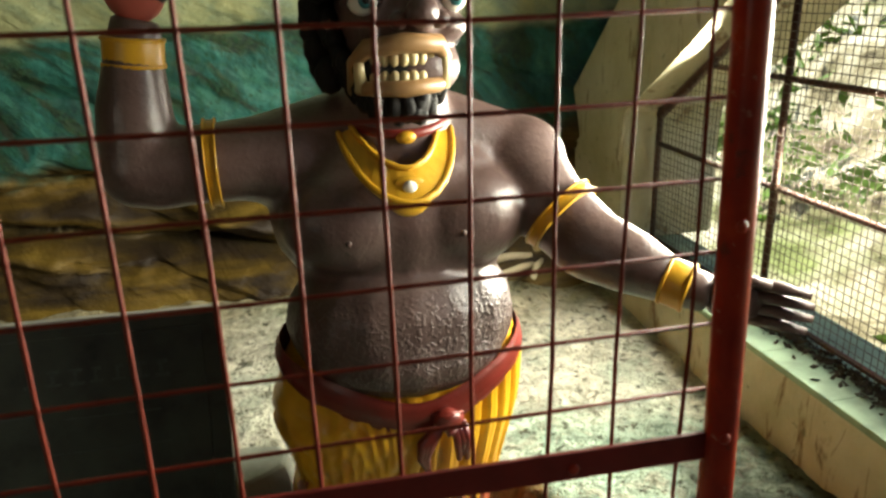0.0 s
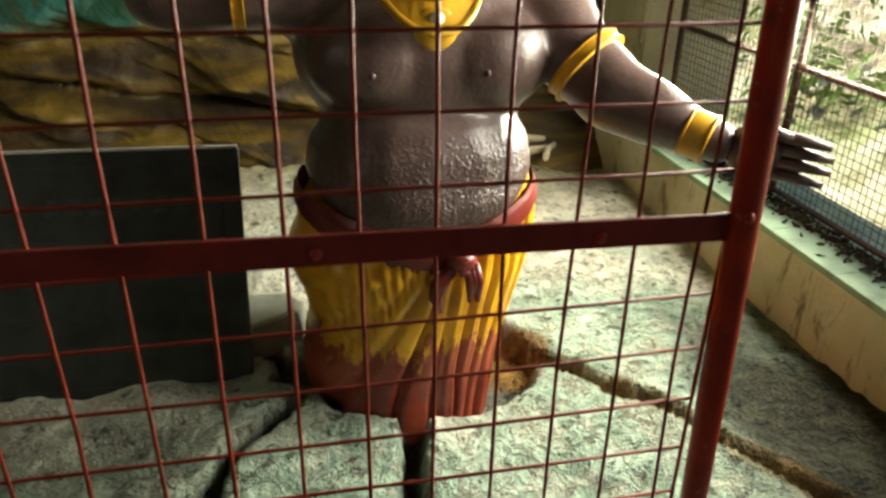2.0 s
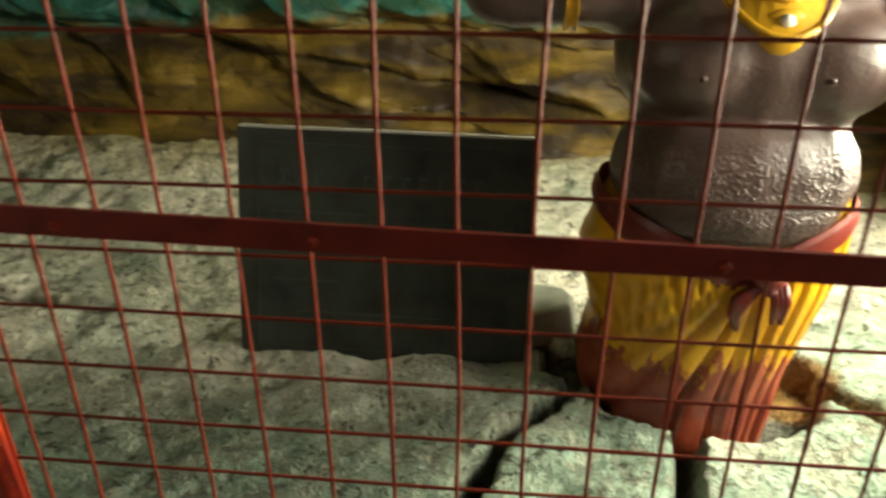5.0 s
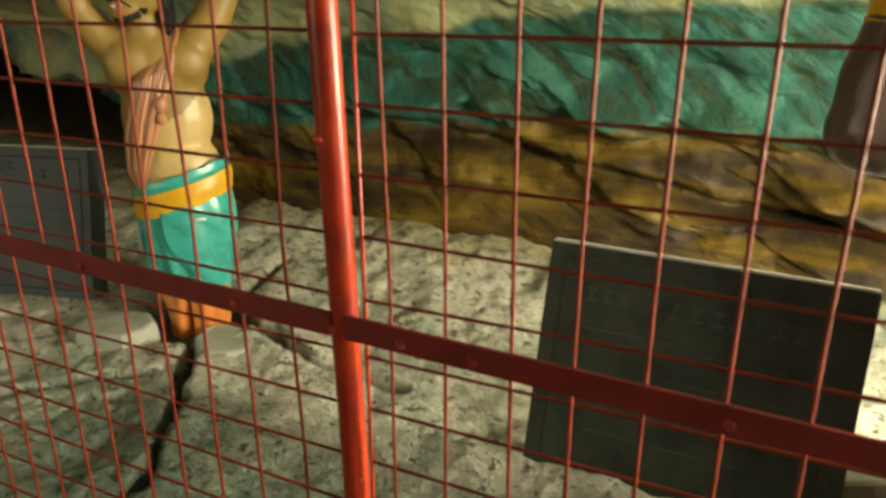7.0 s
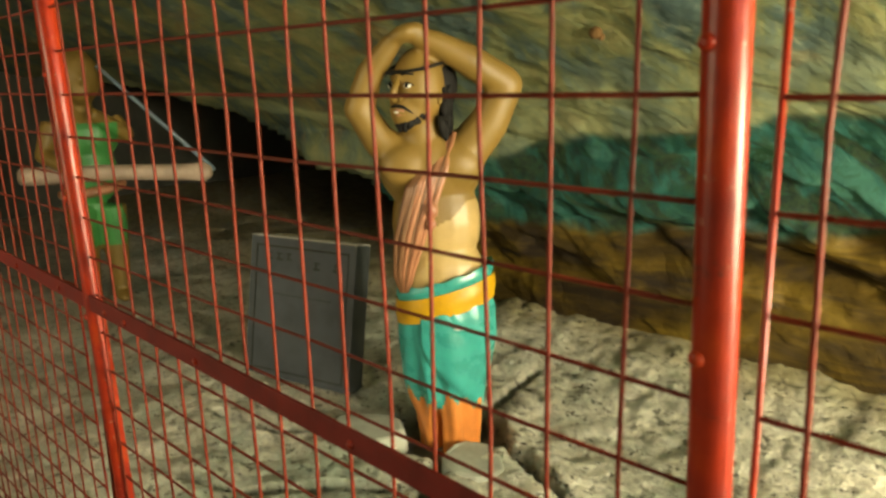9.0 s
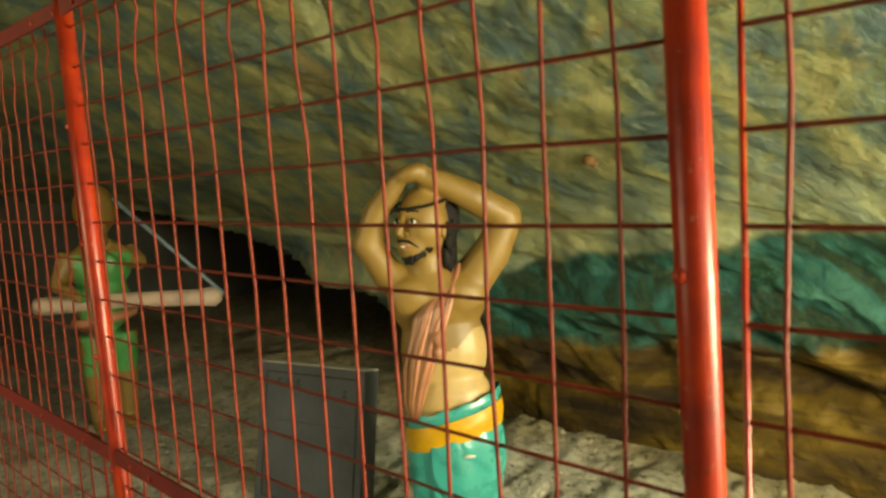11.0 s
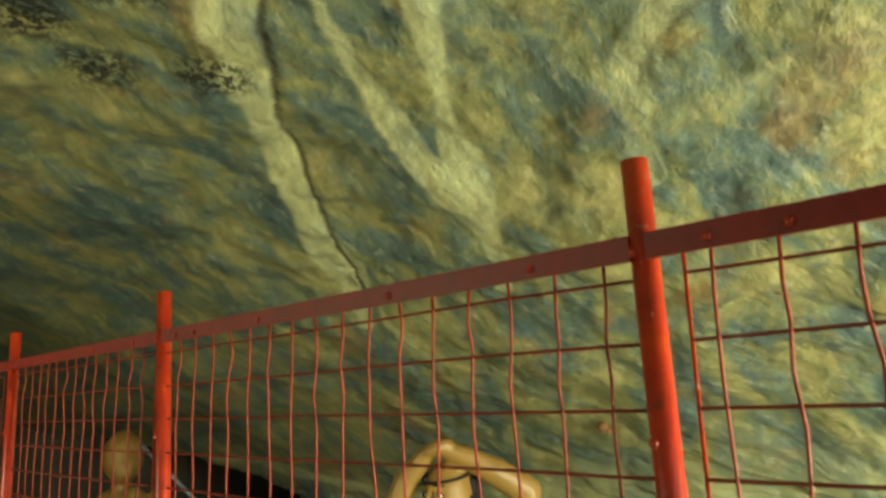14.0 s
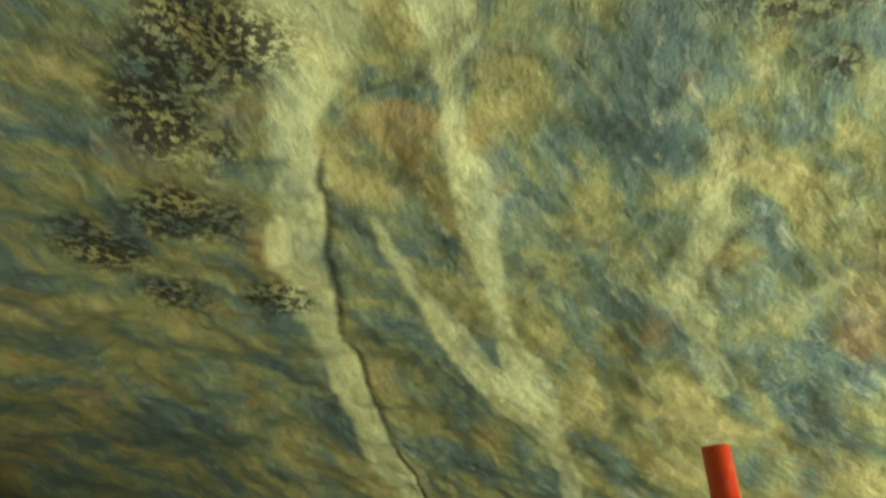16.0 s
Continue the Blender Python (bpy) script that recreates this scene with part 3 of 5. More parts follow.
def build_rock():
    xs = np.concatenate([np.arange(-8.0, -3.2, 0.12), np.arange(-3.2, 2.75, 0.0125)])
    grid = np.linspace(0, 1, 1301)
    sect = np.array([PROFILE[0] if k == 0 else [np.interp(k * 13, range(14), [p[j] for p in PROFILE]) for j in (0, 1)] for k in grid])
    run = np.concatenate([[0], np.cumsum(np.linalg.norm(np.diff(sect, axis=0), axis=1))])
    ss = np.interp(np.concatenate([np.arange(0, 2.1, 0.15), np.arange(2.1, run[-1], 0.0125), [run[-1]]]), run, grid)
    verts = np.array([rock_point(x, q) for q in ss for x in xs])
    px, py, pz = verts.T
    wob = np.array([0.12 * fbm(p[0] * 2.2, p[1] * 2, p[2] * 2.2, 4) for p in verts])
    top = np.interp(px, [a for a, b in TEAL_TOP], [b for a, b in TEAL_TOP])
    back = ease(1.9, 2.2, py)
    te = back * ease(top + 0.03, top - 0.03, pz + wob * 0.6)
    oc = back * ease(0.60, 0.54, pz + wob - 0.04 * (px + 0.5)) * ease(-3.6, -3.0, px)
    pale = 0.5 * back * ease(top + 0.40, top + 0.16, pz + wob) * (1 - te)
    unrolled = np.stack([px, 0.8 * (py - pz)], 1)

    def unroll(line):
        return [(a, 0.8 * (b - c)) for a, b, c in line]

    for line, width, amount in STREAKS:
        d, along = line_distance(unrolled, unroll(line))
        pale = np.maximum(pale, amount * ease(width * 1.05, width * 0.70, d + 0.5 * wob))
    cr = np.zeros(len(verts))
    for n, line in enumerate(ROCK_CRACKS):
        d, along = line_distance(unrolled, unroll(line))
        deep = (0.9, 0.45, 0.45, 0.7, 0.5)[n]
        here = deep * ease(0.0150, 0.006, np.abs(d + 0.06 * wob) + 0.05 * np.abs(wob))
        cr = np.maximum(cr, here)
        if n == 0:
            verts[:, 2] += 0.012 * here
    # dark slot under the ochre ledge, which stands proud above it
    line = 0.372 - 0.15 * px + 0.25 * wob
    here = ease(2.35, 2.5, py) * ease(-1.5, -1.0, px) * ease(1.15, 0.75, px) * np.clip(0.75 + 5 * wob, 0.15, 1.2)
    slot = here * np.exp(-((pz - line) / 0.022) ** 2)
    ledge = here * np.exp(-((pz - line - 0.085) / 0.060) ** 2)
    verts[:, 1] += 0.13 * slot - 0.085 * ledge
    boulder = here * np.exp(-((pz - line + 0.14) / 0.085) ** 2)
    verts[:, 1] -= 0.10 * boulder
    # the slot's shade goes into the rock colour as well as its shape
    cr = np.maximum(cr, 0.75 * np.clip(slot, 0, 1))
    # painted fronds and bushes on the turquoise
    leaf = np.zeros(len(verts))
    rf = random.Random(12)
    flat_xz = np.stack([px, pz], 1)
    for fx, fz, ln in ((0.78, 1.13, 0.30), (0.62, 1.05, 0.34), (0.84, 1.02, 0.28), (0.58, 0.96, 0.30), (0.90, 0.94, 0.22), (0.46, 1.08, 0.26), (0.70, 0.89, 0.24), (0.36, 1.00, 0.22)):
        up = rf.uniform(0.02, 0.06)
        d, q = line_distance(flat_xz, [(fx - ln / 2, fz - 0.02), (fx - ln / 5, fz + up * 0.7), (fx + ln / 5, fz + up), (fx + ln / 2, fz - 0.03)])
        leaf = np.maximum(leaf, back * ease(0.022, 0.010, d + 0.035 * np.abs(np.sin(q * 38)) * ease(0.03, 0.0, d)))
    for fx, fz, rad in ((0.12, 0.74, 0.12), (0.04, 0.69, 0.09), (0.24, 0.70, 0.07), (-1.05, 0.92, 0.10)):
        leaf = np.maximum(leaf, back * ease(1.0, 0.6, np.hypot(px - fx, (pz - fz) * 1.2) / rad + 3.0 * np.abs(wob)))
    mo = np.zeros(len(verts))
    for c, rad in MOULD:
        mo = np.maximum(mo, ease(rad, rad * 0.3, np.linalg.norm(verts - np.array(c), axis=1) + wob))
    # the way in which the brush and the rock's grain run: down to one side overhead, to the other on the back wall
    slope = np.interp(sect[:, 0] - sect[:, 1], [-4.0, -2.6, -1.9, -0.6, 1.0, 2.9], [-0.9, -0.6, -0.25, 0.25, 0.9, 1.1])
    drift = np.concatenate([[0], np.cumsum(slope[1:] * np.diff(run))])
    along = np.repeat(np.interp(ss, grid, run), len(xs))
    flow_v = px - np.interp(along, run, drift)
    at = {"flow_u": along, "flow_v": flow_v, "pale": pale, "teal": te, "leaf": leaf, "ochre": oc, "mould": mo, "crack_shade": cr}
    nx, ny = len(xs), len(ss)
    faces = [(j * nx + i, j * nx + i + 1, (j + 1) * nx + i + 1, (j + 1) * nx + i) for j in range(ny - 1) for i in range(nx - 1)]
    me = bpy.data.meshes.new("ceiling_rock")
    me.from_pydata([tuple(v) for v in verts], [], faces)
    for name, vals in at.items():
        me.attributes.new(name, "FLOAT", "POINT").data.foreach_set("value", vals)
    me.polygons.foreach_set("use_smooth", [True] * len(me.polygons))
    me.materials.append(M_ROCK)
    return tagged(new("ceiling_rock", me), "painted cave vault in blue-grey, olive, turquoise and ochre", "rock wall", kind="structure")


build_rock()

# ---- shell of the passage behind the camera ----
bm = bmesh.new()
add_box(bm, -8.0, 4.5, -3.0, -0.02, -0.2, -0.02)
thing("floor", bm, M_FLOOR, "dusty grey cement floor of the visitors' passage", "floor", kind="structure")
# wall out of view, its opening added to hold the fill lamp
bm = bmesh.new()
add_box(bm, -8.0, -3.7, -3.2, -2.7, -0.2, 3.4)
add_box(bm, -1.7, 4.5, -3.2, -2.7, -0.2, 3.4)
add_box(bm, -3.699, -1.701, -3.2, -2.7, -0.2, 0.85)
add_box(bm, -3.699, -1.701, -3.2, -2.7, 2.45, 3.4)
thing("wall_south", bm, M_PWALL, "plain plastered wall behind the visitors' passage", "wall", kind="structure")
bm = bmesh.new()
add_box(bm, -8.3, -8.0, -3.2, 7.0, -0.2, 3.4)
thing("wall_west", bm, M_CAVE, "plain dim wall that ends the grotto", "wall", kind="structure")
bm = bmesh.new()
add_box(bm, -8.3, 2.75, 6.4, 6.7, -0.2, 3.4)
thing("wall_north", bm, M_CAVE, "rough dim wall at the back of the cave", "wall", kind="structure")

# ---- side wall with barred openings ----
KX, WX = 2.27, 2.44
bm = bmesh.new()
add_box(bm, KX, 2.62, -0.3, 3.3, -0.2, 0.235, 0.012)
thing("wall_east", bm, M_PLASTER, "low cream plaster wall with brown stains", "low wall", kind="structure")
bm = bmesh.new()
for a, b in zip(np.arange(-0.3, 3.0, 0.3), np.arange(0.0, 3.3, 0.3)):
    add_box(bm, KX - 0.012, 2.62, a, b - 0.0001, 0.239, 0.262, 0.006)
thing("window_sill", bm, M_SILL, "mossy pale green cement sill on the low wall", "sill", kind="structure")
rl = random.Random(17)
bm = bmesh.new()
for k in range(1500):
    y = rl.uniform(-0.2, 2.24)
    deep = 0.5 + 0.5 * noise.noise(Vector((y * 7, 0, 2)))
    x = WX - 0.015 - abs(rl.gauss(0, 0.042)) * (0.6 + 0.6 * deep)
    z = 0.264 + max(0.0, 0.035 * deep - 0.35 * (WX - 0.015 - x)) * rl.random()
    sz = rl.uniform(0.007, 0.020)
    m = pose(x, y, z, rl.uniform(-40, 40), rl.uniform(-40, 40), rl.uniform(0, 360))
    ring = [bm.verts.new(m @ Vector(p)) for p in ((0, -sz, 0.003), (sz * 0.5, -0.2 * sz, 0), (0.1 * sz, sz, 0.004), (-sz * 0.5, 0.1 * sz, 0.002))]
    top = bm.verts.new(m @ Vector((0, 0, sz * 0.3)))
    for q in range(4):
        bm.faces.new((ring[q], ring[(q + 1) % 4], top))
thing("leaf_litter", bm, M_DIRT, "dark strip of dead leaves and dirt along the sill", "leaf litter", kind="stuff")
# pilaster and sloping plastered beam over the opening
bm = bmesh.new()
add_box(bm, KX + 0.03, 2.75, 2.28, 2.8, 0.266, 0.86, 0.015)
thing("pilaster", bm, M_PLASTER, "cream plaster pilaster beside the barred opening", "pillar", kind="structure")


def sloped_beam():
    bm = bmesh.new()
    sec = [(2.85, 0.62), (2.82, 0.86), (2.3, 1.34), (1.7, 1.78), (1.5, 2.6), (-0.3, 2.9)]
    low = [(2.3, 0.62), (2.27, 0.83), (1.80, 1.14), (1.3, 1.5), (1.25, 2.3), (-0.3, 2.6)]
    vs = []
    for (ya, za), (yb, zb) in zip(sec, low):
        vs.append([bm.verts.new((x, y, z)) for x, y, z in ((KX + 0.02, ya, za), (2.75, ya, za), (2.75, yb, zb), (KX + 0.02, yb, zb))])
    for a, b in zip(vs, vs[1:]):
        for k in range(4):
            bm.faces.new((a[k], a[(k + 1) % 4], b[(k + 1) % 4], b[k]))
    bm.faces.new(vs[0][::-1])
    bm.faces.new(vs[-1])
    bmesh.ops.recalc_face_normals(bm, faces=bm.faces)
    return bm


thing("trim", sloped_beam(), M_PLASTER, "sloping cream plaster beam over the barred opening", "beam", kind="structure")


def window_top(y):
    return 0.83 + (2.27 - y) * 0.68


win = holder("window_1", (WX, 0, 0.268), "rusty iron window frame with fine wire mesh, looking onto greenery", "window", kind="structure")


def bar(parent, pts, r, name="frame_bar"):
    bm = bmesh.new()
    add_tube(bm, pts, r, 6)
    return part(name, bm, M_IRON, parent, smooth=True)


for y in (2.24, 1.47, 0.35):
    bar(win, [(0, y, 0), (0, y, min(1.75, window_top(y)) - 0.268)], 0.013)
for z in (0.015, 0.43, 0.78, 1.15):
    y1 = min(2.24, 2.27 - (z + 0.268 - 0.83) / 0.68)
    bar(win, [(0, -0.2, z), (0, y1, z)], 0.011)
bar(win, [(0, 2.24, 0.55), (0, 1.2, window_top(1.2) - 0.268)], 0.02)
bm = bmesh.new()
for y in np.arange(-0.15, 2.24, 0.0265):
    yy = y + 0.003 * math.sin(y * 57)
    add_tube(bm, [(-0.012, yy, 0.0), (-0.016, yy + 0.003, 0.5), (-0.012, yy, min(1.7, window_top(y)) - 0.268)], 0.0016, 4, cap=False)
for z in np.arange(0.02, 1.45, 0.0265):
    y1 = min(2.24, 2.27 - (z + 0.268 - 0.83) / 0.68)
    add_tube(bm, [(-0.014, -0.2, z), (-0.014, 1.0, z + 0.004), (-0.014, y1, z)], 0.0016, 4, cap=False)
m = part("wire_mesh", bm, M_GALV, win, "fine dusty wire mesh", smooth=True)
m["kind"] = "stuff"

# ---- outside ----
bm = bmesh.new()
ox = np.arange(2.62, 9.1, 0.12)
oy = np.arange(-6.0, 9.0, 0.15)
grid = [[bm.verts.new((x, y, -0.25 + 0.62 * smoothstep(3.2, 7.5, x) * 4.2 * (0.75 + 0.35 * fbm(x * 0.5, y * 0.5, 2)) + 0.12 * fbm(x * 1.6, y * 1.6, 7))) for y in oy] for x in ox]
for i in range(len(ox) - 1):
    for j in range(len(oy) - 1):
        bm.faces.new((grid[i][j], grid[i + 1][j], grid[i + 1][j + 1], grid[i][j + 1]))
thing("bank", bm, M_BANK, "sunlit pale earth and rock bank outside the openings", "bank", kind="structure", smooth=True)
rng = random.Random(5)
bm = bmesh.new()
for i in range(7000):
    x = rng.uniform(3.3, 7.5)
    y = rng.uniform(-1.5, 6.5)
    if fbm(x * 0.7, y * 0.7, 11) < -0.05:
        continue
    z = -0.25 + 0.62 * smoothstep(3.2, 7.5, x) * 4.2 * (0.75 + 0.35 * fbm(x * 0.5, y * 0.5, 2)) + rng.uniform(0.0, 0.7) * rng.random()
    sz = rng.uniform(0.035, 0.10)
    m = pose(x, y, z, rng.uniform(0, 360), rng.uniform(0, 80), rng.uniform(0, 360))
    vs = [bm.verts.new(m @ Vector(p)) for p in ((0, -sz, 0), (sz * 0.45, 0, sz * 0.15), (0, sz, 0), (-sz * 0.45, 0, sz * 0.15))]
    bm.faces.new(vs)
thing("foliage", bm, M_LEAF, "sunlit green weeds and leaves on the bank", "plants", kind="stuff")

# ---- red fence ----
ZM, ZT, ZP, FY = 0.902, 1.812, 1.923, 0.014
POSTS = [1.31, 0.0, -1.312, -2.43, -3.72, -5.02, -6.32]
ROW0, PITCH = 0.9395, 0.0760


def fence_post():
    bm = bmesh.new()
    add_tube(bm, [(0, 0, -0.05), (0, 0, 0.6), (0, 0, 1.3), (0, 0, ZP)], 0.017, 20)
    ob = thing("fence_post", bm, M_RED, "round red-painted steel post, chipped enamel, in the grotto fence", "fence post", "fence posts", smooth=True)
    for z in (ZM - 0.005, 1.129, 1.357, 1.587, ZT - 0.005):
        b = bmesh.new()
        add_ball(b, (-0.006, -0.0175, z), (0.0065, 0.004, 0.0065), 0, 10)
        part("bolt", b, M_RED, ob, smooth=True)
    return ob


first = fence_post()
LEAN = [(1.3295, 0.017, -2.05), (0.005, 0.035, -1.15), (-1.207, 0.030, -2.9)]
LEAN += [(px + 0.03, 0.030, -1.2) for px in POSTS[3:]]
first.matrix_basis = pose(LEAN[0][0], LEAN[0][1], 0, 0, LEAN[0][2], 0)
for px, py, tilt in LEAN[1:]:
    copy_thing(first, pose(px, py, 0, 0, tilt, 0))


def fence_bay(xa, xb, seed):
    r = random.Random(seed)
    bay = holder("wire_fence", ((xa + xb) / 2, FY + 0.012, 0), "welded red wire mesh panel, slightly bent, between red posts", "wire fence", "wire fence bays")
    cx = (xa + xb) / 2
    n = int(round((xb - xa - 0.115) / 0.075))
    start, gap = (xa + 0.054, 0.0751) if xa == 0.0 else (xb - 0.087 - n * 0.075, 0.075)
    for k in range(n + 1):
        x = start + k * gap - cx
        bm = bmesh.new()
        kink = r.uniform(0.0, 0.005) * (1 if xb < 0.5 else 0.5)
        zs = [0.07, 0.4, 0.7, 1.0, 1.3, 1.5, 1.6, 1.66, 1.71, 1.75, ZT]
        add_tube(bm, [(x + r.uniform(-0.004, 0.004), r.uniform(-0.003, 0.003) + (kink * math.sin(z * 40) if z > 1.6 else 0), z) for z in zs], 0.0023, 6)
        part("wire", bm, M_WIRE, bay, smooth=True)
    for k in range(-11, 12):
        z = ROW0 + PITCH * k
        bm = bmesh.new()
        add_tube(bm, [(xa + 0.02 + (xb - xa - 0.04) * f - cx, 0.0045, z + r.uniform(-0.002, 0.002)) for f in (0, 0.2, 0.4, 0.6, 0.8, 1)], 0.0023, 6)
        part("wire", bm, M_WIRE, bay, smooth=True)
    for x in (xa + 0.020 - cx, xb - 0.022 - cx):
        bm = bmesh.new()
        add_tube(bm, [(x, 0.004, 0.07), (x, 0.004, 0.9), (x, 0.004, ZT)], 0.0026, 6)
        part("edge_rod", bm, M_RED, bay, smooth=True)


for i, (b, a) in enumerate(zip(POSTS, POSTS[1:])):
    fence_bay(a, b, 20 + i)


def fence_rail(z, label, tilt=0.0):
    ob = holder("fence_rail", (0, FY, z), label, "fence rail", "fence rails")
    ob.matrix_basis = pose(0, FY, z, 0, tilt, 0)

    def axis(k):
        return LEAN[k][0] + math.tan(radians(LEAN[k][2])) * z

    for k in range(len(LEAN) - 1):
        x1, x0 = axis(k) - 0.010, axis(k + 1) + 0.010
        bm = bmesh.new()
        add_box(bm, x0, x1, 0.0035, 0.0090, -0.016, 0.016, 0.001)
        part("flat_bar", bm, M_RAIL, ob)
        for f in (0.06, 0.13, 0.34, 0.65, 0.88):
            b = bmesh.new()
            add_ball(b, (x0 + (x1 - x0) * f, 0.0025, -0.003), (0.0065, 0.004, 0.0065), 0, 8)
            part("bolt", b, M_RED, ob, smooth=True)


fence_rail(ZM, "flat red steel middle rail with round bolt heads", 1.1)
fence_rail(ZT, "flat red steel top rail with round bolt heads")
fence_rail(0.07, "flat red steel bottom rail near the ground")

# ---- boards ----


def sign_board(w, h, th, at, rz, lean, label, back, rows):
    ob = holder("sign_board", at, label, "sign board", rz=rz)
    ob.matrix_basis = pose(*at, 0, 0, rz) @ pose(0, 0, 0, lean, 0, 0)
    bm = bmesh.new()
    add_box(bm, -w / 2, w / 2, 0, th, 0, h, 0.006)
    part("slab", bm, back, ob)
    bm = bmesh.new()
    add_box(bm, -w / 2 + 0.004, w / 2 - 0.004, 0.002, th - 0.002, h + 0.0005, h + 0.006)
    part("top_edge", bm, M_EDGE, ob, "pale worn cement edge")
    bm = bmesh.new()
    for x0, x1, z0, z1 in ((-0.44, 0.44, 0.93, 0.945), (-0.44, 0.44, 0.05, 0.06), (-0.44, -0.43, 0.06, 0.93), (0.43, 0.44, 0.06, 0.93)):
        add_box(bm, x0 * w, x1 * w, -0.003, 0.0, z0 * h, z1 * h)
    part("raised_border", bm, M_BOARD, ob)
    for x0, x1, z0, z1 in rows:
        bm = bmesh.new()
        add_box(bm, x0 * w, x1 * w, -0.002, 0.0, z0 * h, z1 * h)
        part("letter_bar", bm, M_CHALK, ob)
    return ob


def glyph_rows(r, x0, x1, z0, z1, step):
    """Unreadable lettering as plain bars of its size."""
    out = []
    x = x0
    while x < x1:
        if r.random() > 0.14:
            w = r.uniform(0.5, 0.8) * step
            out.append((x, x + w, z0 + r.uniform(0, 0.010), z0 + 0.018))
            out.append((x + r.uniform(0, 0.3) * w, x + w * 0.9, z1 - 0.014, z1 - r.uniform(0, 0.006)))
            out.append((x + 0.3 * w, x + 0.55 * w, z0 + 0.018, z1 - 0.014))
        x += step
    return out


rl = random.Random(6)
LETTERS = glyph_rows(rl, -0.36, -0.22, 0.765, 0.835, 0.055) + glyph_rows(rl, -0.08, 0.30, 0.755, 0.825, 0.062)
LETTERS += [(-0.38, -0.06, 0.655, 0.661), (0.02, 0.30, 0.63, 0.635), (-0.05, 0.32, 0.5, 0.504), (-0.38, -0.16, 0.36, 0.364), (-0.30, 0.2, 0.22, 0.224)]
for mz in (0.235, 0.155):
    LETTERS += [(0.435, 0.455, mz, mz + 0.004), (0.435, 0.455, mz + 0.022, mz + 0.026), (0.435, 0.439, mz, mz + 0.026), (0.451, 0.455, mz, mz + 0.026)]
front_board = sign_board(0.80, 0.645, 0.05, (0.278, 1.06, -0.02), 1.0, -14, "black painted cement board with faint raised lettering, leaning back", M_BOARD, LETTERS)
front_board.matrix_basis = front_board.matrix_basis @ pose(0, 0, 0, 0, 1.3, 0)
sign_board(0.60, 0.64, 0.10, (-2.45, 1.25, 0.0), 14.0, -11, "dark grey painted cement board with chalky lettering beside a statue", M_BOARD_BACK,
           glyph_rows(rl, -0.34, -0.12, 0.84, 0.90, 0.10) + glyph_rows(rl, 0.12, 0.36, 0.80, 0.86, 0.09) + [(-0.3, 0.3, 0.6, 0.606)])

# ---- demon statue ----


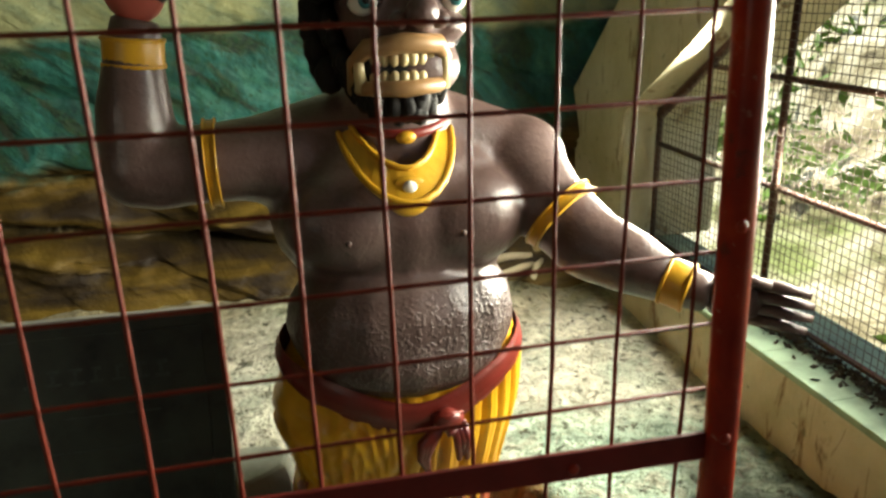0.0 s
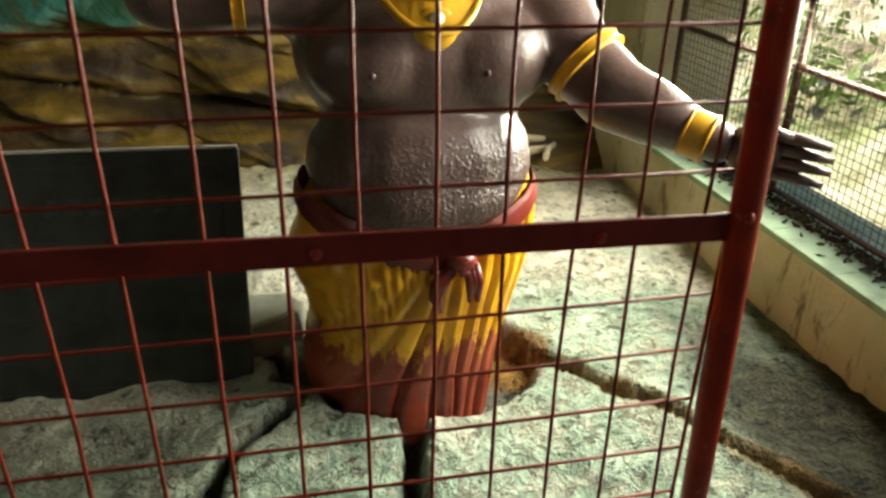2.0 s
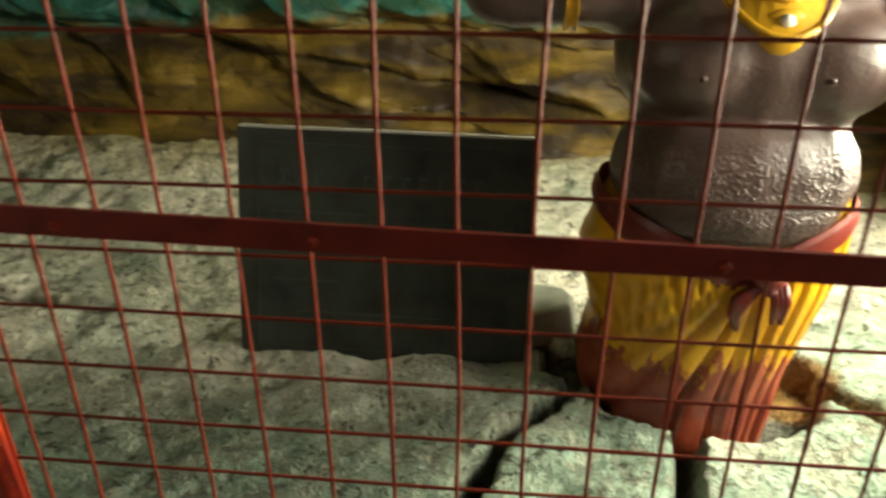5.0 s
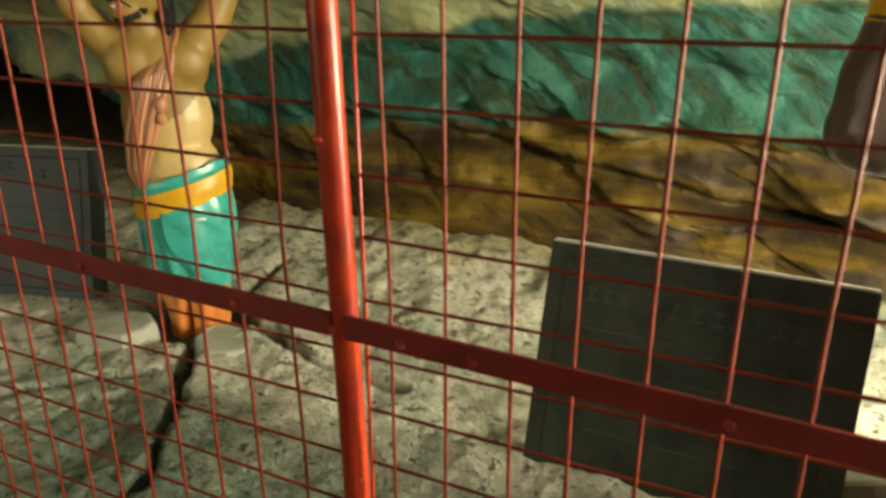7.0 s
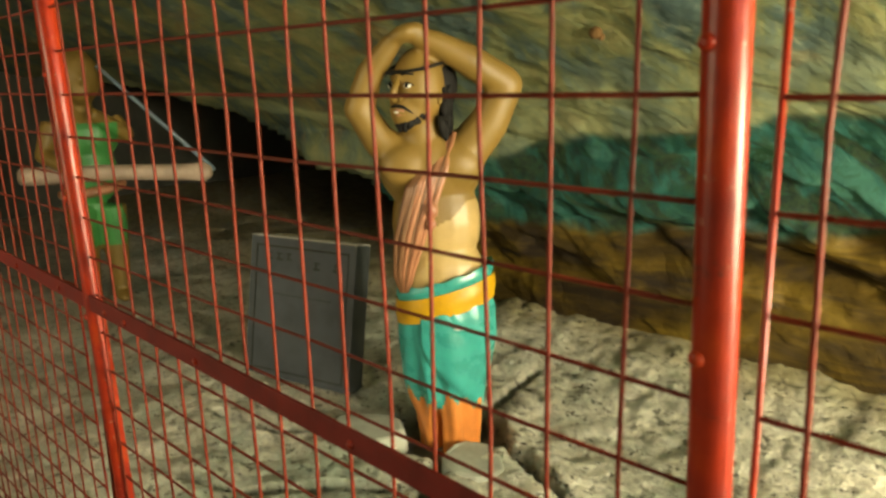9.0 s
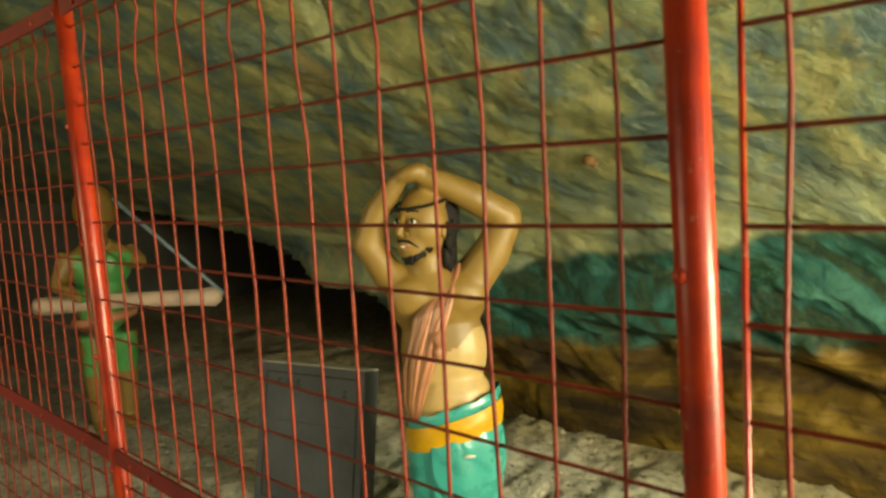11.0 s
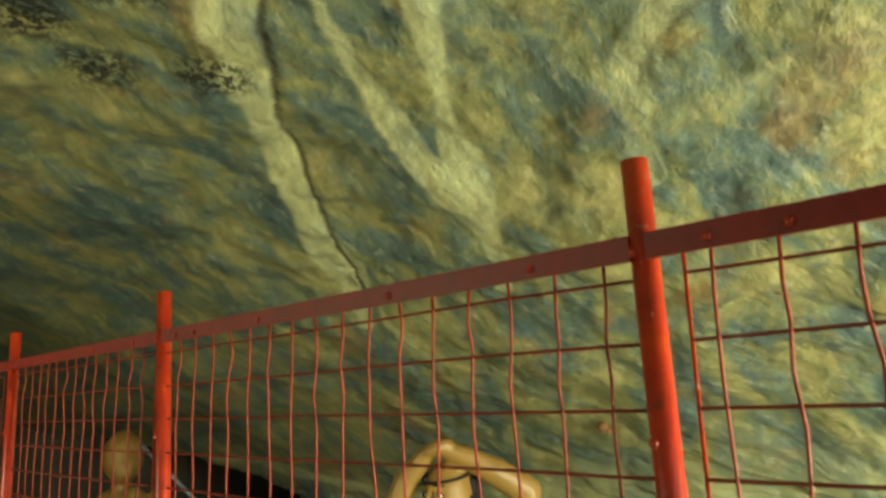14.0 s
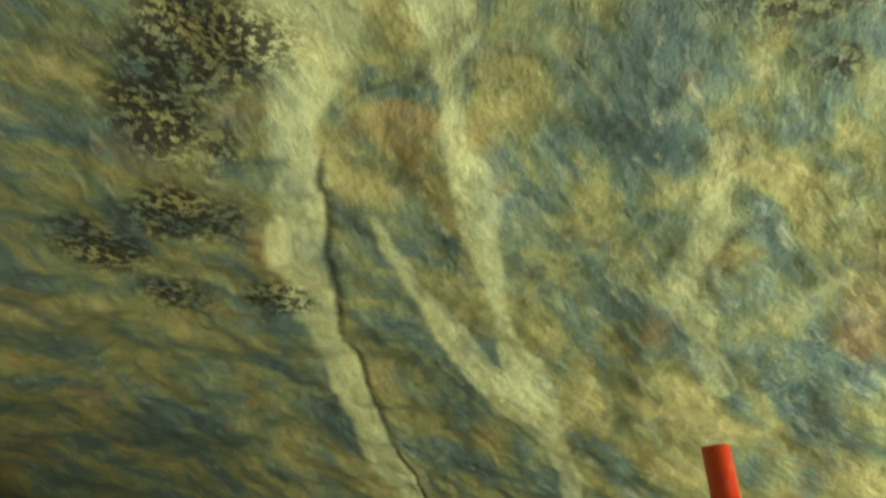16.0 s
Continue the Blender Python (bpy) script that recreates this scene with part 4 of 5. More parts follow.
def demon():
    cx, cy = 1.135, 1.08

    def body(bm):
        add_ball(bm, (cx, cy, 0.86), (0.30, 0.20, 0.22))
        add_ball(bm, (cx - 0.13, cy - 0.10, 0.87), (0.15, 0.11, 0.12))
        add_ball(bm, (cx + 0.13, cy - 0.10, 0.86), (0.15, 0.11, 0.12))
        add_ball(bm, (cx - 0.01, cy - 0.03, 0.61), (0.278, 0.225, 0.20))
        add_ball(bm, (cx - 0.01, cy - 0.065, 0.56), (0.245, 0.205, 0.125))
        add_ball(bm, (cx, cy, 0.45), (0.27, 0.2, 0.16))
        add_ball(bm, (cx - 0.27, cy + 0.01, 0.99), (0.12, 0.11, 0.10))
        add_ball(bm, (cx + 0.29, cy + 0.0, 0.95), (0.12, 0.11, 0.11))
        add_tube(bm, [(cx, cy, 0.96), (cx, cy - 0.02, 1.16)], [0.14, 0.11], 16)
        add_tube(bm, [(cx - 0.30, cy + 0.02, 1.0), (cx, cy + 0.03, 1.05), (cx + 0.31, cy + 0.01, 0.96)], [0.09, 0.12, 0.09], 16)
        # raised arm
        add_tube(bm, [(cx - 0.22, cy + 0.01, 1.0), (0.72, 1.06, 1.0), (0.60, 1.07, 0.99)], [0.10, 0.085, 0.085], 16)
        add_ball(bm, (0.585, 1.07, 1.0), (0.088, 0.085, 0.088))
        add_tube(bm, [(0.585, 1.07, 0.99), (0.59, 1.08, 1.12), (0.605, 1.09, 1.24), (0.62, 1.09, 1.30)], [0.083, 0.078, 0.056, 0.05], 16)
        # stretched arm
        add_tube(bm, [(cx + 0.28, cy, 0.95), (1.47, 0.97, 0.86), (1.525, 0.90, 0.805)], [0.115, 0.092, 0.085], 16)
        add_ball(bm, (1.525, 0.89, 0.80), (0.088, 0.085, 0.085))
        add_tube(bm, [(1.53, 0.88, 0.795), (1.60, 0.80, 0.768), (1.66, 0.735, 0.742), (1.72, 0.69, 0.725)], [0.085, 0.072, 0.049, 0.043], 16)
        # head
        add_ball(bm, (cx + 0.01, cy - 0.03, 1.30), (0.135, 0.15, 0.19))
        add_ball(bm, (cx + 0.02, cy - 0.10, 1.19), (0.11, 0.10, 0.075))
        add_ball(bm, (cx - 0.04, cy - 0.13, 1.275), (0.05, 0.04, 0.035))
        add_ball(bm, (cx + 0.09, cy - 0.13, 1.27), (0.05, 0.04, 0.035))
        add_ball(bm, (cx + 0.03, cy - 0.18, 1.285), (0.035, 0.04, 0.03))

    bm = blended(body, 0.011, 7)
    for v in bm.verts:
        if 0.45 < v.co.z < 0.68 and v.co.y < cy - 0.1:
            v.co.y -= 0.004 * abs(noise.noise(v.co * 45))
    # hands: palm and fingers
    add_ball(bm, (0.625, 1.08, 1.36), (0.062, 0.03, 0.07), 1)
    for k in range(4):
        add_tube(bm, [(0.585 + 0.028 * k, 1.08, 1.40), (0.58 + 0.03 * k, 1.07, 1.47), (0.58 + 0.031 * k, 1.06, 1.53)], [0.015, 0.014, 0.009], 8, 0)
    add_tube(bm, [(0.67, 1.07, 1.34), (0.71, 1.05, 1.39), (0.72, 1.04, 1.43)], [0.017, 0.015, 0.01], 8, 0)
    add_ball(bm, (1.755, 0.665, 0.722), (0.062, 0.032, 0.054), 0, 14, (0, 10, -42))
    for k in range(4):
        z = 0.764 - 0.026 * k
        add_tube(bm, [(1.77, 0.650, z), (1.82, 0.605, z - 0.003), (1.862 + 0.009 * (k in (1, 2)), 0.567, z - 0.009)], [0.0145, 0.0135, 0.008], 8, 0)
    add_tube(bm, [(1.72, 0.665, 0.758), (1.765, 0.62, 0.775), (1.795, 0.60, 0.772)], [0.015, 0.013, 0.008], 8, 0)
    # bands
    for c, d, r, h in (((0.605, 1.09, 1.235), (0.1, 0, 1), 0.061, 0.03), ((1.665, 0.73, 0.740), (0.6, -0.55, -0.2), 0.052, 0.028), ((0.735, 1.06, 1.0), (1, 0, 0), 0.093, 0.013), ((1.487, 0.945, 0.845), (0.50, -0.60, -0.55), 0.0955, 0.015)):
        d = Vector(d).normalized()
        c = Vector(c)
        add_tube(bm, [c - d * h, c - d * h * 0.8, c + d * h * 0.8, c + d * h], [r * 0.97, r, r, r * 0.97], 22, 2)
        for e in (-0.85, 0.85):
            add_tube(bm, [c + d * h * (e - 0.12), c + d * h * (e + 0.12)], r * 1.05, 22, 2)
    # necklace: a broad collar that hangs on the chest
    ring_in, ring_out = [], []
    for k in range(33):
        a = math.pi * 2 * k / 32
        front = max(0.0, -math.sin(a))
        x, y = math.cos(a), math.sin(a)
        ring_in.append(bm.verts.new((cx - 0.012 + 0.10 * x, cy - 0.03 + (0.12 + 0.055 * front) * y, 1.085 - 0.085 * front ** 1.5)))
        wide = 0.03 + 0.035 * front ** 2
        ring_out.append(bm.verts.new((cx - 0.012 + (0.10 + wide * 0.75) * x, cy - 0.045 + (0.14 + wide * 1.05) * y, 1.066 - 0.075 * front ** 1.3 - wide * 0.8 * front)))
    for k in range(32):
        f = bm.faces.new((ring_in[k], ring_in[k + 1], ring_out[k + 1], ring_out[k]))
        f.material_index = 2
    add_tube(bm, [v.co.copy() for v in ring_out], 0.008, 6, 2, cap=False)
    add_tube(bm, [v.co.copy() for v in ring_in], 0.007, 6, 2, cap=False)
    add_ball(bm, (cx - 0.012, 0.862, 0.945), (0.046, 0.012, 0.044), 2)
    add_ball(bm, (cx - 0.012, 0.850, 0.965), (0.015, 0.01, 0.015), 6)
    add_tube(bm, [(cx + 0.108 * math.cos(a), cy - 0.02 + 0.115 * math.sin(a), 1.085 - 0.03 * max(0, -math.sin(a))) for a in np.linspace(0, 2 * math.pi, 25)], 0.011, 7, 9, cap=False)
    add_ball(bm, (cx, 0.94, 1.05), (0.022, 0.014, 0.014), 2)
    # face: eyes, nose, teeth, lips, hair, beard
    mx, mz = cx - 0.008, 1.198
    for ex, ey in ((cx - 0.078, cy - 0.165), (cx + 0.105, cy - 0.14)):
        add_ball(bm, (ex, ey, 1.325), (0.030, 0.024, 0.030), 6, 16)
        add_ball(bm, (ex + 0.004, ey - 0.018, 1.325), (0.017, 0.010, 0.017), 7, 12)
        add_ball(bm, (ex + 0.004, ey - 0.026, 1.325), (0.008, 0.006, 0.008), 3, 8)
        add_tube(bm, [(ex - 0.038, ey + 0.004, 1.318), (ex - 0.02, ey - 0.016, 1.352), (ex + 0.018, ey - 0.016, 1.352), (ex + 0.036, ey + 0.004, 1.322)], 0.008, 7, 0)
        add_tube(bm, [(ex - 0.045, ey - 0.002, 1.36), (ex, ey - 0.024, 1.385), (ex + 0.045, ey, 1.365)], 0.012, 7, 3)
    add_ball(bm, (cx + 0.03, cy - 0.205, 1.30), (0.034, 0.034, 0.03), 0, 14)
    for sx in (-0.012, 0.068):
        add_ball(bm, (cx + sx, cy - 0.185, 1.285), (0.022, 0.022, 0.018), 0, 10)
    upper = [(mx - 0.098, cy - 0.125, mz - 0.05), (mx - 0.092, cy - 0.155, mz + 0.01), (mx - 0.07, cy - 0.19, mz + 0.038), (mx, cy - 0.212, mz + 0.047), (mx + 0.07, cy - 0.195, mz + 0.042), (mx + 0.092, cy - 0.155, mz + 0.015), (mx + 0.10, cy - 0.12, mz - 0.045)]
    add_tube(bm, upper, [0.008, 0.015, 0.019, 0.020, 0.019, 0.015, 0.008], 9, 5)
    lower = [(mx - 0.098, cy - 0.125, mz - 0.05), (mx - 0.07, cy - 0.185, mz - 0.038), (mx, cy - 0.208, mz - 0.040), (mx + 0.07, cy - 0.188, mz - 0.037), (mx + 0.10, cy - 0.12, mz - 0.045)]
    add_tube(bm, lower, [0.008, 0.015, 0.017, 0.015, 0.008], 9, 5)
    add_ball(bm, (mx, cy - 0.150, mz), (0.105, 0.045, 0.042), 3, 16)
    for k in range(9):
        a = (k - 4) / 4
        x = mx + 0.074 * a
        y = cy - 0.200 + 0.038 * a * a
        big = 1.25 if k in (1, 7) else 1.0
        add_ball(bm, (x, y, mz + 0.018), (0.0112, 0.010, 0.0165 * big), 4, 8)
        add_ball(bm, (x, y, mz - 0.018), (0.0112, 0.010, 0.013 * big), 4, 8)
    for sx in (-0.082, 0.085):
        add_tube(bm, [(mx + sx, cy - 0.168, mz - 0.045), (mx + sx * 1.03, cy - 0.175, mz), (mx + sx, cy - 0.17, mz + 0.035)], [0.013, 0.012, 0.006], 8, 4)
    r = random.Random(3)
    for k in range(110):
        a = r.uniform(-1, 1)
        z = 1.122 + r.uniform(-0.026, 0.016) + 0.17 * abs(a) ** 3
        add_ball(bm, (mx + 0.135 * a, cy - 0.182 + 0.13 * a * a + r.uniform(-0.014, 0.014), z), (0.019, 0.019, 0.023), 3, 7)
    for k in range(190):
        a = r.uniform(0, 2 * math.pi)
        z = r.uniform(1.13, 1.52)
        front = math.sin(a)
        if (front < -0.35 and z < 1.42) or (front < 0.1 and math.cos(a) > 0.2 and z < 1.38):
            continue
        w = math.sqrt(max(0.05, 1 - ((z - 1.3) / 0.25) ** 2))
        add_ball(bm, (cx - 0.012 + 0.155 * w * math.cos(a), cy - 0.02 + 0.16 * w * math.sin(a), z), (0.034, 0.034, 0.040), 3, 7)
    # skirt: fanned folds on one side of the knot, upright pleats on the other, buried at the foot
    heights = [0.53, 0.46, 0.36, 0.24, 0.12, 0.03, -0.10]
    wide = [0.275, 0.300, 0.292, 0.270, 0.248, 0.236, 0.225]
    deep = [0.205, 0.222, 0.230, 0.225, 0.220, 0.216, 0.205]
    shift = [-0.008, -0.012, -0.022, -0.036, -0.048, -0.055, -0.06]
    rows = []
    n = 288
    for z in np.linspace(0.53, -0.10, 30):
        rx, ry, dx = (float(np.interp(-z, [-h for h in heights], q)) for q in (wide, deep, shift))
        down = min(1.0, (0.54 - z) / 0.14)
        row = []
        for k in range(n):
            a = 2 * math.pi * k / n
            u = rx * math.cos(a)
            fan = math.atan2(u - 0.06, max(0.02, 0.53 - z))
            w1 = math.sin(34 * fan + 0.7 * math.sin(9 * fan) + 0.4 * math.sin(14 * z))
            w2 = math.sin(34 * a + 1.1 * math.sin(3 * a) + 0.7 * math.sin(7 * a + 1) + 1.5 * z)
            pleat = smoothstep(0.02, 0.10, u)
            fold = 0.010 * (1 - 2.4 * max(0.0, -w1) ** 4) * (1 - pleat) + 0.0125 * (1 - 2 * abs(w2) ** 0.6 if w2 < 0 else 1 - 0.25 * w2) * pleat
            flare = 0.012 * smoothstep(0.12, 0.0, z) * (0.5 + 0.5 * math.sin(11 * a + 2))
            side = 0.016 * smoothstep(-0.6, -0.95, math.cos(a)) * math.sin(21 * z)
            front = smoothstep(0.4, -0.9, math.sin(a))
            row.append(bm.verts.new((cx + dx + (rx + fold * down + flare + side) * math.cos(a), cy + (ry + fold * down + flare) * math.sin(a) - 0.10 * front * (0.53 - z) * 0.7, z + 0.045 * abs(math.cos(a)) ** 1.5 * smoothstep(0.40, 0.53, z))))
        rows.append(row)
    for r0, r1 in zip(rows, rows[1:]):
        for k in range(n):
            f = bm.faces.new((r0[k], r0[(k + 1) % n], r1[(k + 1) % n], r1[k]))
            f.smooth = True
            f.material_index = 8
    # sash and knot
    band = []
    for t in np.linspace(0, 1, 9):
        out = 0.010 * math.sin(math.pi * t) + 0.004 * math.sin(9 * math.pi * t)
        band.append([bm.verts.new((cx - 0.012 + (0.292 + out) * math.cos(a), cy - 0.008 + (0.232 + out) * math.sin(a), 0.430 + 0.080 * t - 0.028 * max(0, -math.sin(a)) ** 2 + 0.058 * abs(math.cos(a)) ** 1.5 + 0.006 * math.sin(5 * a))) for a in np.linspace(0, 2 * math.pi, 72, endpoint=False)])
    for r0, r1 in zip(band, band[1:]):
        for k in range(72):
            f = bm.faces.new((r0[k], r0[(k + 1) % 72], r1[(k + 1) % 72], r1[k]))
            f.smooth, f.material_index = True, 9
    kx, ky = cx + 0.045, cy - 0.262
    add_ball(bm, (kx, ky, 0.437), (0.034, 0.026, 0.026), 9)
    for k in range(5):
        add_tube(bm, [(kx - 0.034 + 0.006 * k, ky + 0.008, 0.447 - 0.006 * k), (kx - 0.002, ky - 0.022, 0.452 - 0.009 * k), (kx + 0.036, ky + 0.006, 0.448 - 0.010 * k)], [0.006, 0.009, 0.006], 7, 9)
    for k in range(3):
        add_tube(bm, [(kx + 0.012 + 0.010 * k, ky, 0.43), (kx + 0.020 + 0.011 * k, ky - 0.014, 0.39), (kx + 0.024 + 0.009 * k, ky - 0.008, 0.335 + 0.012 * (k % 2))], [0.011, 0.012, 0.007], 7, 9)
    for k in range(3):
        add_tube(bm, [(kx - 0.01, ky, 0.43), (kx - 0.042 - 0.009 * k, ky - 0.008, 0.385), (kx - 0.052 - 0.006 * k, ky - 0.006, 0.35), (kx - 0.045 - 0.002 * k, ky - 0.006, 0.31)], [0.012, 0.015, 0.010, 0.004], 7, 9)
    for sx in (-0.14, 0.105):
        add_ball(bm, (cx + sx, cy - 0.203, 0.85), (0.008, 0.007, 0.008), 0, 8)
    return thing("demon_statue", bm, [M_DSKIN, M_PALM, M_GOLD, M_HAIR, M_TEETH, M_LIP, M_WHITE, M_IRIS, M_SKIRT, M_BELT],
                 "dark brown demon statue with bared teeth, yellow skirt, sunk in ground", "statue")


demon()

# ---- statue of a man with raised arms ----


def man_statue():
    def turned(x, y, z):
        c, q = math.cos(radians(-40)), math.sin(radians(-40))
        u, w = 1.13 * (x + 0.108), 1.13 * (y + 0.02)
        return (-0.066 + c * u - q * w, -0.02 + q * u + c * w, 1.278 + 1.13 * (z - 1.31))

    def body(bm):
        add_ball(bm, (-0.03, 0, 0.98), (0.195, 0.11, 0.16))
        add_ball(bm, (-0.12, -0.055, 1.0), (0.10, 0.06, 0.085))
        add_ball(bm, (0.06, -0.055, 1.0), (0.10, 0.06, 0.085))
        add_ball(bm, (-0.015, 0, 0.78), (0.172, 0.105, 0.22))
        add_ball(bm, (0.0, 0, 0.58), (0.17, 0.12, 0.15))
        add_tube(bm, [(-0.05, 0.0, 1.04), (-0.065, -0.01, 1.17)], [0.085, 0.070], 14)
        add_ball(bm, turned(-0.105, -0.02, 1.315), (0.100, 0.110, 0.142))
        add_ball(bm, turned(-0.108, -0.072, 1.245), (0.068, 0.057, 0.070))
        add_ball(bm, turned(-0.108, -0.090, 1.205), (0.030, 0.026, 0.024))
        add_tube(bm, [turned(-0.165, -0.085, 1.348), turned(-0.108, -0.118, 1.352), turned(-0.05, -0.085, 1.348)], [0.010, 0.013, 0.010], 8)
        for sx in (-0.155, -0.061):
            add_ball(bm, turned(sx, -0.085, 1.285), (0.026, 0.022, 0.022))
        add_tube(bm, [(0.10, 0, 1.04), (0.19, -0.01, 1.15), (0.255, -0.02, 1.28)], [0.085, 0.074, 0.06], 14)
        add_tube(bm, [(0.255, -0.02, 1.285), (0.12, -0.05, 1.372), (0.0, -0.07, 1.435), (-0.07, -0.08, 1.462)], [0.062, 0.058, 0.044, 0.034], 14)
        add_tube(bm, [(-0.15, 0, 1.03), (-0.22, -0.01, 1.10), (-0.285, -0.02, 1.21)], [0.078, 0.064, 0.054], 14)
        add_tube(bm, [(-0.285, -0.02, 1.21), (-0.235, -0.04, 1.34), (-0.15, -0.07, 1.445)], [0.056, 0.05, 0.036], 14)
        add_ball(bm, (-0.10, -0.08, 1.472), (0.07, 0.055, 0.033), 0, 16, (0, -18, 0))
        add_ball(bm, (0.250, -0.02, 1.280), (0.064, 0.064, 0.066))
        add_ball(bm, (-0.282, -0.02, 1.212), (0.060, 0.060, 0.062))

    bm = blended(body, 0.0095, 6)
    for f in bm.faces:
        c = f.calc_center_median()
        if c.z < 0.78 + 0.55 * c.x + 0.07 * noise.noise(c * 7):
            f.material_index = 1
    # hair, brow, eyes, beard
    r = random.Random(8)
    add_ball(bm, turned(-0.100, 0.028, 1.320), (0.102, 0.084, 0.128), 2, 20)
    for k in range(46):
        a = r.uniform(-0.2, 2.6)
        p = turned(-0.108 + 0.088 * math.cos(a), 0.0 + 0.085 * math.sin(a), r.uniform(1.17, 1.33))
        add_tube(bm, [p, (p[0], p[1], p[2] - 0.03), (p[0] + 0.006, p[1], p[2] - 0.065)], [0.012, 0.014, 0.006], 6, 2)
    add_ball(bm, turned(-0.022, -0.02, 1.285), (0.012, 0.020, 0.030), 0, 10)
    add_tube(bm, [turned(-0.105 + 0.088 * math.cos(a), -0.02 + 0.098 * math.sin(a), 1.385 + 0.02 * math.sin(a)) for a in np.linspace(0, 2 * math.pi, 25)], 0.006, 6, 2, 1.0, False)
    for sx in (-0.142, -0.074):
        add_ball(bm, turned(sx, -0.104, 1.322), (0.017, 0.010, 0.0095), 3, 12)
        add_ball(bm, turned(sx, -0.112, 1.323), (0.0075, 0.005, 0.008), 2, 8)
        add_tube(bm, [turned(sx - 0.020, -0.102, 1.324), turned(sx, -0.115, 1.334), turned(sx + 0.020, -0.102, 1.324)], 0.0025, 5, 2)
        add_tube(bm, [turned(sx - 0.028, -0.104, 1.350), turned(sx, -0.128, 1.362), turned(sx + 0.028, -0.108, 1.356)], [0.003, 0.0055, 0.003], 6, 2)
    add_tube(bm, [turned(-0.108, -0.112, 1.350), turned(-0.108, -0.130, 1.315), turned(-0.108, -0.143, 1.288), turned(-0.108, -0.128, 1.276)], [0.009, 0.012, 0.016, 0.010], 10, 0)
    for sx in (-0.122, -0.094):
        add_ball(bm, turned(sx, -0.122, 1.283), (0.010, 0.012, 0.009), 0, 8)
    add_tube(bm, [turned(-0.152, -0.100, 1.238), turned(-0.130, -0.121, 1.259), turned(-0.108, -0.128, 1.262), turned(-0.086, -0.121, 1.259), turned(-0.064, -0.100, 1.238)], [0.003, 0.006, 0.006, 0.006, 0.003], 6, 2)
    add_tube(bm, [turned(-0.132, -0.116, 1.246), turned(-0.108, -0.125, 1.249), turned(-0.084, -0.116, 1.246)], [0.003, 0.006, 0.003], 6, 4)
    add_ball(bm, turned(-0.108, -0.119, 1.242), (0.018, 0.007, 0.005), 3, 8)
    add_tube(bm, [turned(-0.130, -0.112, 1.234), turned(-0.108, -0.121, 1.233), turned(-0.086, -0.112, 1.234)], [0.003, 0.006, 0.003], 6, 4)
    for k in range(60):
        a = r.uniform(-1, 1)
        add_ball(bm, turned(-0.108 + 0.060 * a, -0.106 + 0.055 * a * a, 1.200 + 0.045 * a * a + r.uniform(-0.014, 0.008)), (0.011, 0.010, 0.013), 2, 6)

    # shoulder sash with folds
    for k in range(10):
        o = 0.015 * k
        q = 0.004 * math.sin(2.4 * k)
        add_tube(bm, [(0.06 - o * 0.4, -0.06, 1.12 - o * 0.4), (0.02 - o, -0.122 + q, 0.98 - o * 0.4), (-0.045 - o * 0.9, -0.126 + q + 0.1 * o, 0.80 - o * 0.5), (-0.10 - o * 0.55, -0.112 + q + 0.1 * o, 0.64 - o * 0.3), (-0.13 - o * 0.2, -0.09, 0.53)], [0.008, 0.011 + q, 0.012 - q, 0.010, 0.006], 7, 9 if k % 3 == 1 or k > 6 else 4)
    add_ball(bm, (-0.03, -0.14, 0.85), (0.024, 0.02, 0.032), 4)
    add_ball(bm, (-0.035, -0.142, 0.80), (0.02, 0.016, 0.024), 4)
    # wrapped lower cloth with an overlapping flap, split over the shins
    heights = [0.54, 0.44, 0.32, 0.18, 0.08, 0.0, -0.08, -0.2]
    wide = [0.168, 0.184, 0.190, 0.172, 0.146, 0.128, 0.118, 0.11]
    deep = [0.125, 0.140, 0.150, 0.142, 0.126, 0.114, 0.106, 0.10]
    n = 180
    rows = []
    for z in np.linspace(0.54, -0.2, 44):
        rx, ry = (float(np.interp(-z, [-h for h in heights], q)) for q in (wide, deep))
        rows.append([])
        drop = max(0.0, 0.54 - z)
        for k in range(n):
            a = 2 * math.pi * k / n
            u = rx * math.cos(a)
            front = smoothstep(0.1, -0.4, math.sin(a))
            edge = -0.075 + 0.20 * smoothstep(0.40, 0.02, z) ** 1.5 - 0.02
            edge2 = 0.02 + 0.17 * smoothstep(0.46, 0.20, z)
            step = 0.015 * smoothstep(edge - 0.006, edge + 0.006, u) * (1 - 0.6 * smoothstep(edge, edge + 0.16, u)) + 0.007 * smoothstep(edge2 - 0.005, edge2 + 0.005, u)
            left = 0.010 * smoothstep(edge, edge - 0.05, u) * math.sin(75 * u + 3 * z)
            gap = 0.075 * smoothstep(0.12, -0.02, z) * math.exp(-((u + 0.055) / 0.020) ** 2)
            out = (step + left) * front * min(1, drop * 8) - gap * front + 0.004 * math.sin(9 * a + 8 * z)
            rows[-1].append(bm.verts.new((0.01 + (rx + out) * math.cos(a), (ry + out) * math.sin(a), z + 0.02 * math.cos(a))))
    for i, (r0, r1) in enumerate(zip(rows, rows[1:])):
        for k in range(n):
            f = bm.faces.new((r0[k], r0[(k + 1) % n], r1[(k + 1) % n], r1[k]))
            f.smooth = True
            c = f.calc_center_median()
            torn = 0.085 + 0.075 * noise.noise(Vector((c.x * 34, c.y * 34, c.z * 9))) + 0.04 * noise.noise(Vector((c.x * 11, 3, 1)))
            f.material_index = 6 if c.z < torn else 5
